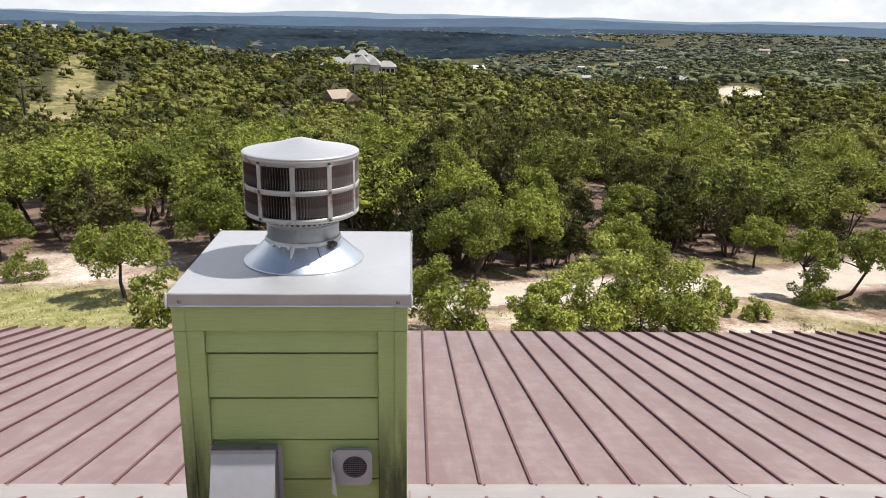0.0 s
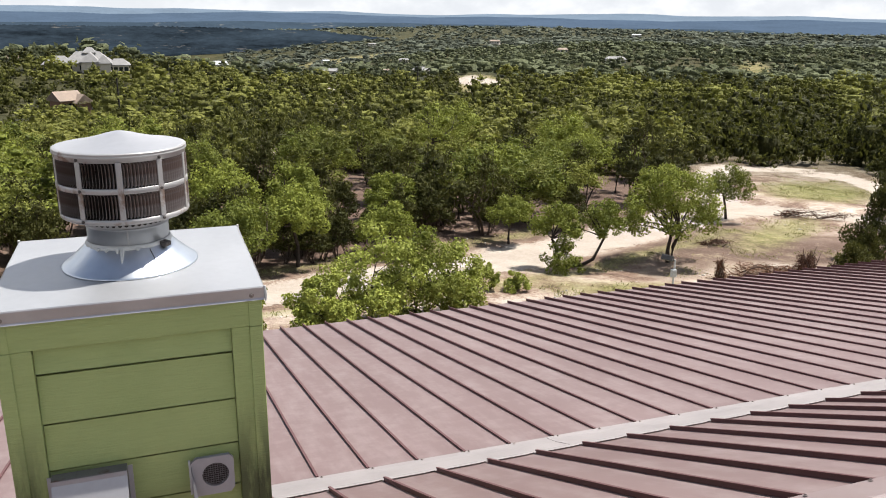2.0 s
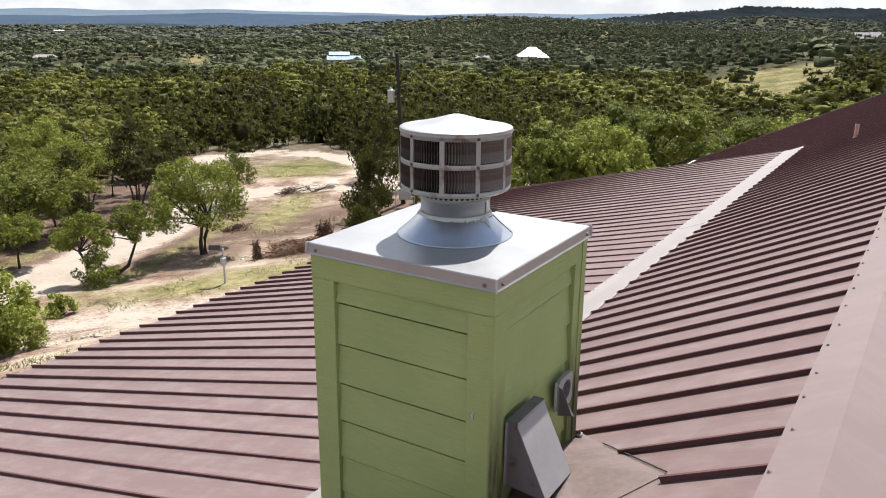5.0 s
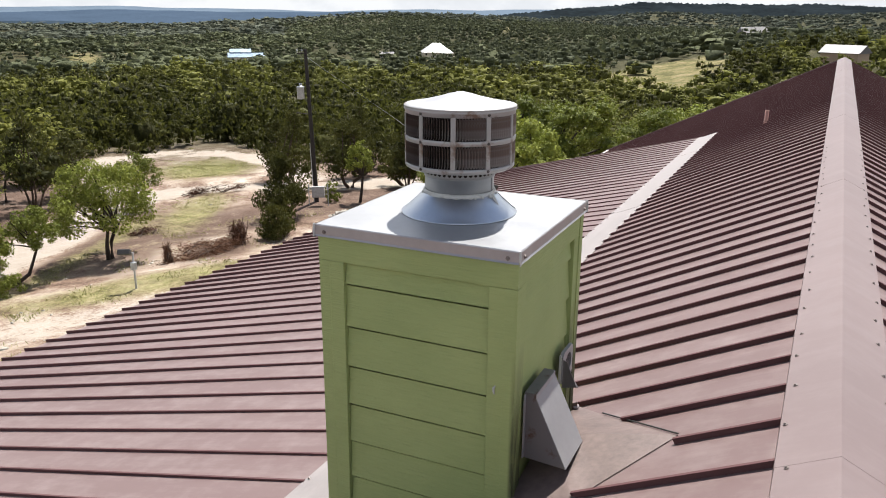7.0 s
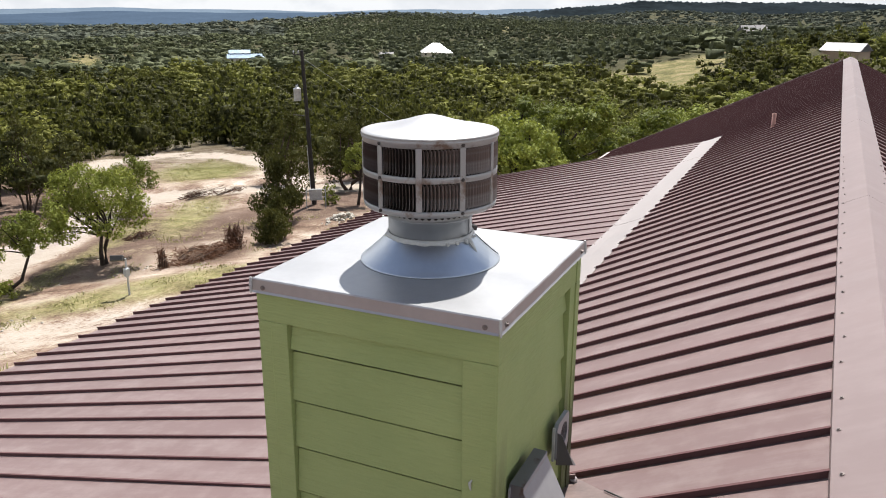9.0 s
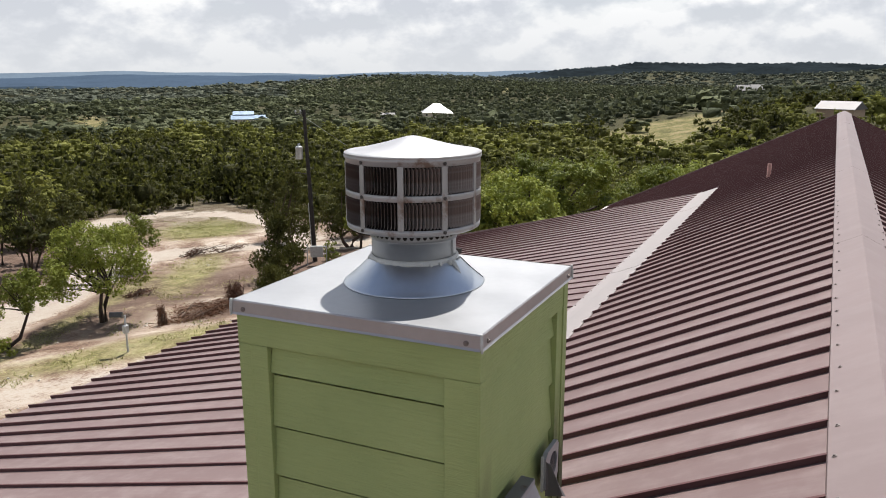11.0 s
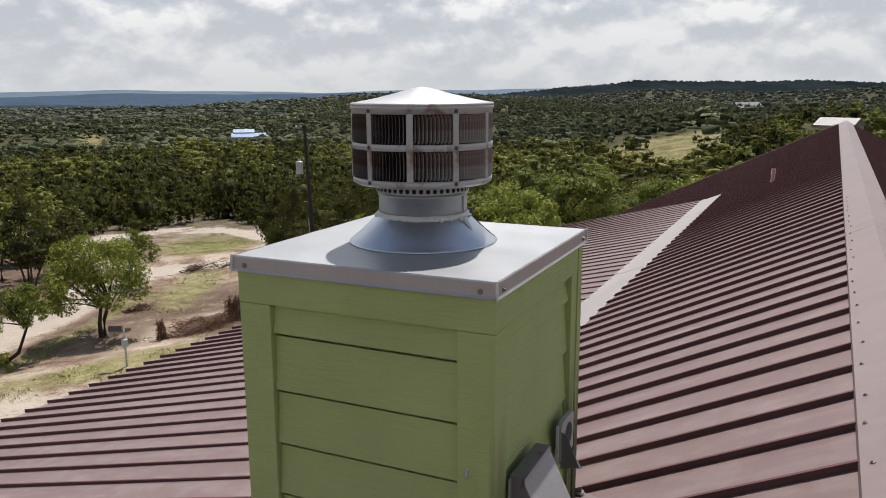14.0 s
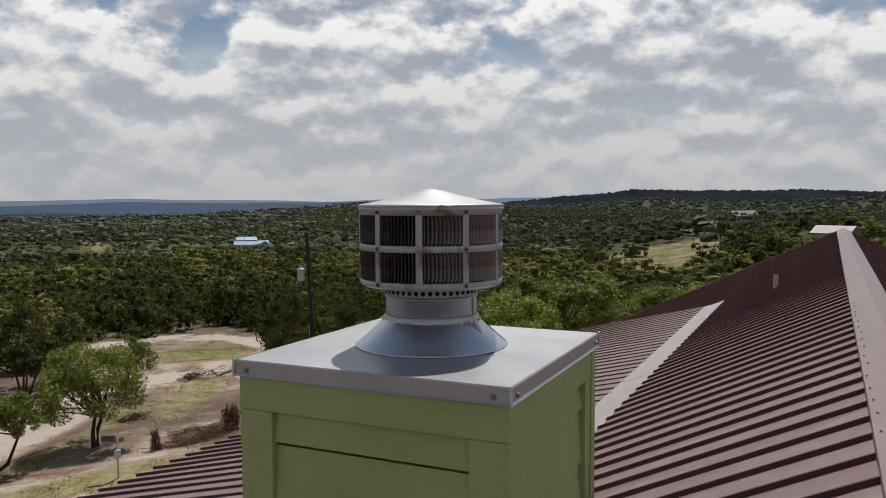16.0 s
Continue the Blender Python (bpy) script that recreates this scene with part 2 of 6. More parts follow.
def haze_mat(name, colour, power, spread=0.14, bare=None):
    """Hills so far off that they are only air and light; haze and cloud shade are put into a glowing colour."""
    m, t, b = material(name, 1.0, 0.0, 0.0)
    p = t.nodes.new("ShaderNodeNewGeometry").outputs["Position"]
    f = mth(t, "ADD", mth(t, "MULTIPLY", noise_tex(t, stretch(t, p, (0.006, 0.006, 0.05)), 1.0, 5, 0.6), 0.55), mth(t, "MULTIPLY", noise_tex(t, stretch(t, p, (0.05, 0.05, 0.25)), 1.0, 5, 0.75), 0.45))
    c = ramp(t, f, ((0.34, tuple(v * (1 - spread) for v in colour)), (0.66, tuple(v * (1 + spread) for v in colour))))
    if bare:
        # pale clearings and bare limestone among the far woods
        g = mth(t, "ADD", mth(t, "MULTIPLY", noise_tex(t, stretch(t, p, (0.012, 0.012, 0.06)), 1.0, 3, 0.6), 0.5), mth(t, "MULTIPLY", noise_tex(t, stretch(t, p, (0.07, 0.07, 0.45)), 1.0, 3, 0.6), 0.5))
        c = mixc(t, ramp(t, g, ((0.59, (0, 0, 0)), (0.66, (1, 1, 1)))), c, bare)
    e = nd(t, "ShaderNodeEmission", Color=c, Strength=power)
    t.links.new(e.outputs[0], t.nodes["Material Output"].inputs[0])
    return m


M_ROOF = roof_paint()
# Ridge paint is paled by dust and by sky sheen mixed into its colour.
M_RIDGE = roof_paint("paled_ridge_paint", 0.14, 0.45, (1.0, 0.98, 0.98), 0.14)
# Ribs share the roof paint; its darker, redder copy stands for their shaded sides.
M_SEAM = roof_paint("shaded_seam_paint", 0.0, 0.04, (0.72, 0.55, 0.58), 0.0)
M_GREEN = siding_paint()
M_STRIP = galvanised("bare_transition_flashing", (0.292, 0.262, 0.254), 0.55, 0.25)
M_CAP = galvanised("galvanised_chase_cap", (0.372, 0.377, 0.389), 0.40, 0.45)
M_EDGE = galvanised("folded_cap_edge", (0.46, 0.44, 0.44), 0.40, 0.8)
M_CONE = galvanised("galvanised_cone", (0.56, 0.595, 0.64), 0.33, 1.0)
M_PIPE = galvanised("dull_galvanised_pipe", (0.345, 0.355, 0.365), 0.46, 0.85)
M_LID = galvanised("brushed_lid", (0.44, 0.44, 0.45), 0.40, 0.6)
M_BAND = rusty("spotted_steel_band", (0.33, 0.322, 0.315), (0.19, 0.135, 0.105), 0.17)
M_FIN = rusty("tarnished_steel_fin", (0.275, 0.252, 0.243), (0.190, 0.140, 0.120), 0.35)
# Near-black colour stands for the shade inside drum, collar and wall vent.
M_INNER = plain("dark_vent_inside", (0.022, 0.017, 0.015), 0.8, 0.2)
M_SEAL = plain("silicone_sealant", (0.434, 0.434, 0.420), 0.45, 0.0, 0.15, 20)
M_SCREW = plain("weathered_screw_head", (0.204, 0.174, 0.162), 0.45, 0.6)
M_SCREWD = plain("dark_screw_head", (0.06, 0.05, 0.045), 0.55, 0.4)
M_HOOD = galvanised("grey_vent_hood", (0.340, 0.340, 0.352), 0.45, 0.35)
M_HOODD = rusty("stained_hood_cheek", (0.150, 0.142, 0.145), (0.105, 0.060, 0.042), 0.16)
M_COPPER = plain("copper_brown_pipe", (0.36, 0.19, 0.15), 0.5, 0.1)
M_SADDLE = plain("dusty_saddle_metal", (0.135, 0.097, 0.088), 0.5, 0.1, 0.4, 3.0)
M_WALL = plain("limewashed_house_wall", (0.400, 0.368, 0.320), 0.85)
M_BARK = plain("oak_bark", (0.048, 0.039, 0.033), 0.95, 0.0, 0.45, 9.0, 0.6, 0.1)
M_BARKJ = plain("juniper_bark", (0.080, 0.058, 0.046), 0.95, 0.0, 0.45, 9.0, 0.6, 0.1)
M_OAK = foliage("live_oak_leaves", (0.080, 0.092, 0.020), (0.225, 0.240, 0.050), (0.25, 0.26, 0.04))
M_OAKL = foliage("pale_oak_leaves", (0.090, 0.110, 0.019), (0.225, 0.256, 0.044), (0.30, 0.32, 0.05))
M_OAKP = foliage("fresh_oak_leaves", (0.076, 0.096, 0.017), (0.255, 0.290, 0.052), (0.28, 0.31, 0.045), 0.3)
M_JUN = foliage("juniper_sprays", (0.032, 0.035, 0.010), (0.088, 0.090, 0.023), (0.10, 0.10, 0.02), 0.6)
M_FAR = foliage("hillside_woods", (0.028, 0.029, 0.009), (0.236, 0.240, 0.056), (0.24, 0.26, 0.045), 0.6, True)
# Greyer, paler leaf tones of these far woods stand in for haze.
M_FARTHER = foliage("hazy_scrub_woods", (0.058, 0.067, 0.038), (0.155, 0.170, 0.086), (0.15, 0.16, 0.08), 0.7, True)
M_FARTHEST = foliage("hazy_cedar_slopes", (0.060, 0.070, 0.054), (0.145, 0.158, 0.114), (0.10, 0.11, 0.08), 0.8, True)
M_THICKET = foliage("bright_thicket_leaves", (0.125, 0.145, 0.026), (0.300, 0.335, 0.068), (0.34, 0.37, 0.06))
M_GRASS = foliage("dry_grass_blades", (0.190, 0.200, 0.060), (0.400, 0.360, 0.170), (0.16, 0.14, 0.06), 0.8, True)
M_DEAD = foliage("dead_brush_twigs", (0.055, 0.024, 0.015), (0.170, 0.088, 0.052), (0.16, 0.09, 0.06), 0.8)
M_GROUND = ground_mat()
M_STONE = plain("pale_limestone", (0.400, 0.372, 0.325), 0.9, 0.0, 0.3, 2.0, 0.5, 0.2)
M_POLE = plain("creosoted_pole", (0.020, 0.016, 0.014), 0.85, 0.0, 0.35, 3.0)
M_GREY = plain("grey_enamel", (0.390, 0.405, 0.413), 0.45, 0.1)
M_DARK = plain("dark_fitting", (0.05, 0.05, 0.05), 0.5, 0.2)
M_ROOFWHITE = plain("white_metal_roof", (0.45, 0.45, 0.45), 0.45, 0.1, 0.08, 0.6)
M_ROOFPALE = plain("weathered_pale_roof", (0.190, 0.178, 0.175), 0.6, 0.0, 0.1, 0.6)
M_ROOFBLUE = plain("pale_blue_metal_roof", (0.17, 0.24, 0.33), 0.4, 0.2, 0.1, 0.6)
M_ROOFGREY = plain("grey_shingle_roof", (0.210, 0.203, 0.196), 0.85, 0.0, 0.2, 0.8)
M_ROOFTAN = plain("tan_shingle_roof", (0.238, 0.182, 0.140), 0.85, 0.0, 0.2, 0.8)
M_STUCCO = plain("cream_house_wall", (0.420, 0.385, 0.329), 0.85, 0.0, 0.12, 0.5)
M_TAN = plain("tan_metal_wall", (0.33, 0.235, 0.165), 0.7, 0.0, 0.12, 0.5)
M_LOG = plain("brown_log_wall", (0.15, 0.085, 0.055), 0.8, 0.0, 0.25, 0.8)
M_GLASS = plain("dark_window_pane", (0.02, 0.025, 0.03), 0.08, 0.0, 0.1, 2.0, 0)
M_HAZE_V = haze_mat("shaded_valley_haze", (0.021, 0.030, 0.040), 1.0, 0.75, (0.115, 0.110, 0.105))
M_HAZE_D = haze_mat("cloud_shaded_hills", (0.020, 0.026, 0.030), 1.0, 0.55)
M_HAZE_M = haze_mat("slate_blue_haze", (0.044, 0.064, 0.088), 1.0, 0.22, (0.125, 0.135, 0.140))
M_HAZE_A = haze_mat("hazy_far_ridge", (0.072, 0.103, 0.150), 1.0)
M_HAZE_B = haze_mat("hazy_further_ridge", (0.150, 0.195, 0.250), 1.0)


# ---- building helpers ----
def thing(name, loc, label, category, group="", kind=""):
    ob = tagged(new(name), label, category, group, kind)
    ob.location = loc
    ob.empty_display_size = 0.2
    return ob


def world_loc(ob):
    v = Vector(ob.location)
    while ob.parent:
        ob = ob.parent
        v = v + ob.location
    return v


def finish(name, me, material_, parent=None, label="", smooth=False):
    if material_:
        me.materials.append(material_)
    if smooth:
        me.polygons.foreach_set("use_smooth", [True] * len(me.polygons))
    ob = new(name, me)
    if parent:
        ob.parent = parent
    if label:
        ob["label"] = label
    return ob


def part(name, bm, material_, parent=None, label="", smooth=False):
    """Links a bmesh, drawn in world metres, as one mesh object under a thing or a part."""
    if parent:
        bmesh.ops.translate(bm, vec=-world_loc(parent), verts=bm.verts)
    me = bpy.data.meshes.new(name)
    bm.to_mesh(me)
    bm.free()
    return finish(name, me, material_, parent, label, smooth)


def placed(name, me, parent, m, label=""):
    """A piece that shares its mesh with its likes, at the world pose m."""
    ob = new(name, me)
    ob.parent = parent
    ob.matrix_basis = Matrix.Translation(-world_loc(parent)) @ m
    if label:
        ob["label"] = label
    return ob


def shared(name, bm, material_):
    me = bpy.data.meshes.new(name)
    bm.to_mesh(me)
    bm.free()
    me.materials.append(material_)
    return me


def box(bm, x0, x1, y0, y1, z0, z1, bevel=0.0):
    vs = [bm.verts.new(c) for c in ((x0, y0, z0), (x1, y0, z0), (x1, y1, z0), (x0, y1, z0), (x0, y0, z1), (x1, y0, z1), (x1, y1, z1), (x0, y1, z1))]
    fs = [bm.faces.new([vs[i] for i in q]) for q in ((3, 2, 1, 0), (4, 5, 6, 7), (0, 1, 5, 4), (1, 2, 6, 5), (2, 3, 7, 6), (3, 0, 4, 7))]
    if bevel:
        es = list({e for f in fs for e in f.edges})
        bmesh.ops.bevel(bm, geom=es, offset=bevel, segments=1, affect="EDGES")
    return vs


def prism(bm, outline, a, b):
    """A solid between outline moved by a and the same moved by b; outline: 3D points in order."""
    a, b = Vector(a), Vector(b)
    va = [bm.verts.new(Vector(p) + a) for p in outline]
    vb = [bm.verts.new(Vector(p) + b) for p in outline]
    bm.faces.new(va[::-1])
    bm.faces.new(vb)
    for i in range(len(va)):
        j = (i + 1) % len(va)
        bm.faces.new((va[i], va[j], vb[j], vb[i]))


def lathe(bm, cx, cy, profile, seg=64, close=False):
    """A turned body about the upright axis through cx, cy; profile: radius and height."""
    rings = [[bm.verts.new((cx + r * math.cos(i * math.tau / seg), cy + r * math.sin(i * math.tau / seg), z)) for i in range(seg)] for r, z in profile]
    for lo, hi in zip(rings, rings[1:]):
        for i in range(seg):
            j = (i + 1) % seg
            bm.faces.new((lo[i], lo[j], hi[j], hi[i]))
    if close:
        bm.faces.new(rings[0][::-1])
        bm.faces.new(rings[-1])
    return rings


def tube(bm, pts, radii, seg=8):
    """A tapered limb along pts."""
    pts = [Vector(p) for p in pts]
    rings = []
    for i, (p, r) in enumerate(zip(pts, radii)):
        d = (pts[min(i + 1, len(pts) - 1)] - pts[max(i - 1, 0)]).normalized()
        u = d.orthogonal().normalized()
        v = d.cross(u)
        rings.append([bm.verts.new(p + (u * math.cos(k * math.tau / seg) + v * math.sin(k * math.tau / seg)) * r) for k in range(seg)])
    for lo, hi in zip(rings, rings[1:]):
        best = min(range(seg), key=lambda s: (lo[0].co - hi[s].co).length)
        for k in range(seg):
            bm.faces.new((lo[k], lo[(k + 1) % seg], hi[(k + 1 + best) % seg], hi[(k + best) % seg]))
    bm.faces.new(rings[0][::-1])
    bm.faces.new(rings[-1])


def raw_mesh(name, verts, quads, material_, tint=None):
    """A mesh from arrays: verts (n, 3), quads (m, 4) or triangles (m, 3), and a tone for each vertex."""
    me = bpy.data.meshes.new(name)
    k = quads.shape[1]
    me.vertices.add(len(verts))
    me.vertices.foreach_set("co", verts.astype(np.float32).ravel())
    me.loops.add(quads.size)
    me.loops.foreach_set("vertex_index", quads.astype(np.int32).ravel())
    me.polygons.add(len(quads))
    me.polygons.foreach_set("loop_start", np.arange(0, quads.size, k, dtype=np.int32))
    me.polygons.foreach_set("loop_total", np.full(len(quads), k, dtype=np.int32))
    if tint is not None:
        at = me.attributes.new("tint", "FLOAT", "POINT")
        at.data.foreach_set("value", tint.astype(np.float32))
    me.update()
    me.validate()
    if material_:
        me.materials.append(material_)
    return me


# ---- land ----
# (azimuth deg, width deg, distance, width in log distance, height)
HILLS = ((114, 13, 330, 0.35, 15.0), (93, 7, 310, 0.20, 8.0), (92, 17, 1000, 0.68, -62.0),
         (70, 22, 1900, 0.22, 14.0), 
         (27, 12, 1500, 0.28, 26.0), (11, 7, 2200, 0.22, 30.0), (-6, 12, 1900, 0.22, 42.0),
         (4, 12, 420, 0.4, 6.0), (0, 6, 265, 0.22, 10.0), (6, 5.5, 520, 0.13, 10.0), (34, 6, 640, 0.12, 9.0), (52, 7, 520, 0.11, 8.0), (20, 6, 860, 0.12, 8.0), (67, 4.0, 312, 0.07, 3.6))


def ground_z(x, y):
    """Height of the land: a knoll under the house, a slope down to the drive, then rolling hills."""
    x, y = np.asarray(x, float), np.asarray(y, float)
    # the knoll is drawn out along the house
    xe = x - np.clip(x * 0.5, 0, 20) * np.exp(-(y / 24) ** 2)
    r = np.hypot(xe, y) + 1e-6
    az = np.degrees(np.arctan2(y, x))
    z = np.interp(r, (0, 14, 24, 36, 50, 70, 110, 160, 260, 400, 700, 1200, 2000, 3500, 5200),
                  (-7.6, -7.8, -10.6, -13.7, -15.3, -16.6, -19.5, -22, -25, -27.5, -33, -37, -50, -110, -180))
    for a, wa, d, wd, h in HILLS:
        z = z + h * np.exp(-((az - a) / wa) ** 2 - (np.log(r / d) / wd) ** 2)
    far = np.clip((np.hypot(x, y) - 60) / 300, 0, 1)
    z = z + far * (2.2 * np.sin(x / 61 + 1.3) * np.sin(y / 47 + 0.4) + 3.0 * np.sin(x / 173 + y / 141))
    z = z + 0.18 * np.sin(x / 3.1 + y / 4.7) * np.sin(y / 2.9) * np.clip((r - 20) / 20, 0, 1)
    return z

ROAD = ((-2, 37.4), (3, 38.8), (10, 40.8), (17.5, 42), (24, 44.8), (30, 47.6), (37.2, 50.6), (46.8, 55.6), (52.5, 57.3), (57, 56.6), (61, 53), (64.5, 48), (68, 43), (75, 34), (88, 20), (110, 5))
TRACK = ((53, 59), (62, 73), (72, 84), (82, 82.5), (85, 75), (82.5, 67), (78, 59), (70, 50))


def path_distance(x, y, line):
    d = np.full(x.shape, 1e9)
    for (ax, ay), (bx, by) in zip(line, line[1:]):
        s = np.clip(((x - ax) * (bx - ax) + (y - ay) * (by - ay)) / ((bx - ax) ** 2 + (by - ay) ** 2), 0, 1)
        d = np.minimum(d, np.hypot(x - ax - s * (bx - ax), y - ay - s * (by - ay)))
    return d


def patch(x, y, cx, cy, rx, ry, turn=0.0):
    c, s = math.cos(radians(turn)), math.sin(radians(turn))
    u, v = (x - cx) * c + (y - cy) * s, -(x - cx) * s + (y - cy) * c
    return np.clip(1.6 - 1.1 * np.hypot(u / rx, v / ry), 0, 1)


FIELDS = ((-88, 217, 34, 5, 109), (-70, 170, 21, 12, -40), (-67, 187, 30, 4.5, 106), (-19, 97, 7, 6, 0), (288, 50, 50, 20, -10), (330, 34, 40, 13, 0), (250, 42, 26, 12, -30), (1020, 375, 70, 26, 20), (210, 236, 9, 7, 0), (427, 533, 80, 24, 51), (1250, 480, 40, 20, 0), (345, 640, 14, 12, 0), (112, 264, 12, 15, 0), (106, 250, 9, 22, -24), (-21, 104, 9, 3.5, 10), (480, 235, 20, 15, 0), (342, 270, 24, 10, 0), (300, 345, 45, 10, 49), (392, 398, 50, 8, 30), (880, 330, 90, 30, 20), (300, 980, 160, 40, -20))


def zones(x, y):
    """How far each kind of ground holds at a place, 0 to 1."""
    r = np.hypot(x, y)
    road = np.clip(1.35 - path_distance(x, y, ROAD) / 3.2, 0, 1)
    road = np.maximum(road, np.clip(1.1 - path_distance(x, y, TRACK) / 3.6, 0, 1))
    for cx, cy, rx, ry in ((112, 264, 8, 13), (55, 262, 4, 9), (-21, 103, 7, 3.2), (-62, 172, 2.5, 12), (330, 268, 7, 3), (520, 228, 14, 6)):
        road = np.maximum(road, patch(x, y, cx, cy, rx, ry))
    # the cleared yard between the house and the drive, and beyond it the loop of the track
    road = np.maximum(road, 0.50 * patch(x, y, 20, 30.5, 11, 5, -20))
    inner = np.clip((45 - np.hypot((x - 20) * 0.72, y - 8)) / 6, 0, 1)
    loop = np.maximum(patch(x, y, 66, 59, 18, 12, 40), patch(x, y, 75, 73, 13, 13))
    yard = np.maximum(inner, loop)
    left = patch(x, y, -22, 42, 16, 10, 0)
    open_ = np.clip(np.maximum(np.maximum(yard, left), road * 1.2), 0, 1)
    field = np.zeros_like(r)
    for f in FIELDS:
        field = np.maximum(field, patch(x, y, *f))
    grass = np.maximum(0.75 * patch(x, y, 72, 66, 10, 6, 30), np.maximum(0.62 * patch(x, y, 29.5, 32.4, 10, 2.8, -28), 0.8 * patch(x, y, -19, 37, 14, 6)))
    grass = np.maximum(grass, 0.20 * inner)
    grass = np.maximum(grass, 0.6 * patch(x, y, 50, 48, 10, 2.5, 30))
    verge = np.clip(1 - np.abs(path_distance(x, y, ROAD) - 5.2) / 2.4, 0, 1) * np.clip((75 - r) / 8, 0, 1)
    grass = np.maximum(grass, 0.56 * verge)
    far = np.clip((r - 88) / 50, 0, 1)
    swept = np.clip((37 - np.hypot((x - 24) * 0.70, y - 6)) / 5, 0, 1)
    bare = np.clip(np.maximum(np.maximum(swept, loop), np.maximum(left, road * 1.2)), 0, 1)
    woods = np.clip(1 - bare * 1.3, 0, 1) * (1 - far)
    woods = np.maximum(woods, np.maximum(0.62 * patch(x, y, 35, 40.5, 8, 2.6, 35), 0.7 * patch(x, y, 38.5, 35.4, 5, 2.2, 10)))
    return road, open_, field, grass, woods, far


def build_ground():
    fine = np.radians(np.arange(-22, 140, 0.42))
    rest = np.radians(np.arange(140, 338, 4.0))
    az = np.concatenate([fine, rest])
    rr = np.concatenate([[0.5, 8, 16], np.arange(20, 100, 0.8), np.geomspace(101, 4900, 105)])
    R, A = np.meshgrid(rr, az, indexing="ij")
    X, Y = R * np.cos(A), R * np.sin(A)
    road = zones(X, Y)[0]
    Z = ground_z(X, Y) - 0.10 * road
    n = len(az)
    i, j = np.meshgrid(np.arange(len(rr) - 1), np.arange(n), indexing="ij")
    k = (j + 1) % n
    quads = np.stack([i * n + j, (i + 1) * n + j, (i + 1) * n + k, i * n + k], -1).reshape(-1, 4)
    me = raw_mesh("ground", np.stack([X, Y, Z], -1).reshape(-1, 3), quads, M_GROUND)
    for key, v in zip(("road", "bare", "field", "grass", "woods", "far"), zones(X.ravel(), Y.ravel())):
        me.attributes.new(key, "FLOAT", "POINT").data.foreach_set("value", v.astype(np.float32))
    me.polygons.foreach_set("use_smooth", [True] * len(me.polygons))
    return tagged(new("ground", me), "rolling limestone ground with a pale caliche drive, dry grass and leaf litter", "ground", kind="structure")


GROUND = build_ground()


def far_ridge(name, radius, base, height, seed, material_, label, az0=-60, az1=170, rough=0.0):
    """A long line of hills on the skyline."""
    rng = np.random.default_rng(seed)
    az = np.radians(np.arange(az0, az1, 0.1 if rough else 0.4))
    h = sum(rng.uniform(0.3, 1) / f * np.sin(az * f * 9 + rng.uniform(0, 6)) for f in (1, 2.3, 4.1, 7.7, 15, 31))
    top = base + height * (0.62 + 0.22 * h) + rng.uniform(-1, 1, len(az)) * rough
    ends = np.clip(np.minimum(az - az[0], az[-1] - az) / radians(14), 0, 1)
    top = top - (1 - ends) * (height + 22)
    lo = np.stack([radius * np.cos(az), radius * np.sin(az), np.full_like(az, -120)], -1)
    hi = np.stack([radius * np.cos(az), radius * np.sin(az), top], -1)
    back = np.stack([(radius + 90) * np.cos(az), (radius + 90) * np.sin(az), top - 25], -1)
    n = len(az)
    i = np.arange(n - 1)
    quads = np.concatenate([np.stack([i, i + 1, n + i + 1, n + i], -1), np.stack([n + i, n + i + 1, 2 * n + i + 1, 2 * n + i], -1)])
    me = raw_mesh(name, np.concatenate([lo, hi, back]), quads, material_)
    return tagged(new(name, me), label, "hills", kind="structure")


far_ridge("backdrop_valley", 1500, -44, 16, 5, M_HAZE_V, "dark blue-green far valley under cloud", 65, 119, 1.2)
far_ridge("backdrop_hills", 2100, -46, 16, 6, M_HAZE_M, "hills in the middle distance, slate-blue with haze", 36, 170)
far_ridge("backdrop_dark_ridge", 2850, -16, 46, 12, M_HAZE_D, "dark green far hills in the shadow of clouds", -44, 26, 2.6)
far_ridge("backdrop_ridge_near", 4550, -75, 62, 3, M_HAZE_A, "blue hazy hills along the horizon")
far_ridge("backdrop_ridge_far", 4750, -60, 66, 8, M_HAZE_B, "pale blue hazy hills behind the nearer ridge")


# ---- house roof ----
ROOF_TURN = Matrix.Translation((1.5, 0, -2)) @ pose(0, 0, 0, 0, 0.08, -0.62) @ Matrix.Translation((-1.5, 0, 2))
CREST_V, CREST_W = -1.43, -0.70
UP_SLOPE = 0.48
BEND_V = 1.86
BEND_W = CREST_W - UP_SLOPE * (BEND_V - CREST_V)
LOW_SLOPE = 0.2485
EAVE_V = 9.97
LEFT_U, PORCH_U, RIGHT_U = -11.0, 18.95, 31.5
MAIN_EAVE_V = 7.6
PITCH = 0.4030


def up_w(v):
    return CREST_W - UP_SLOPE * abs(v - CREST_V)


def low_w(v):
    return BEND_W - LOW_SLOPE * (v - BEND_V)


def slab(bm, u0, u1, v0, w0, v1, w1, thick=0.05):
    prism(bm, [(u0, v0, w0), (u1, v0, w0), (u1, v1, w1), (u0, v1, w1)], (0, 0, -thick), (0, 0, 0))


roof = thing("roof", (1.5, 0, -2), "mauve-brown standing-seam metal roof with raised ribs coloured dark for shade", "roof", kind="structure")
roof.matrix_basis = Matrix.Translation((1.5, 0, -2)) @ pose(0, 0, 0, 0, 0.08, -0.62)


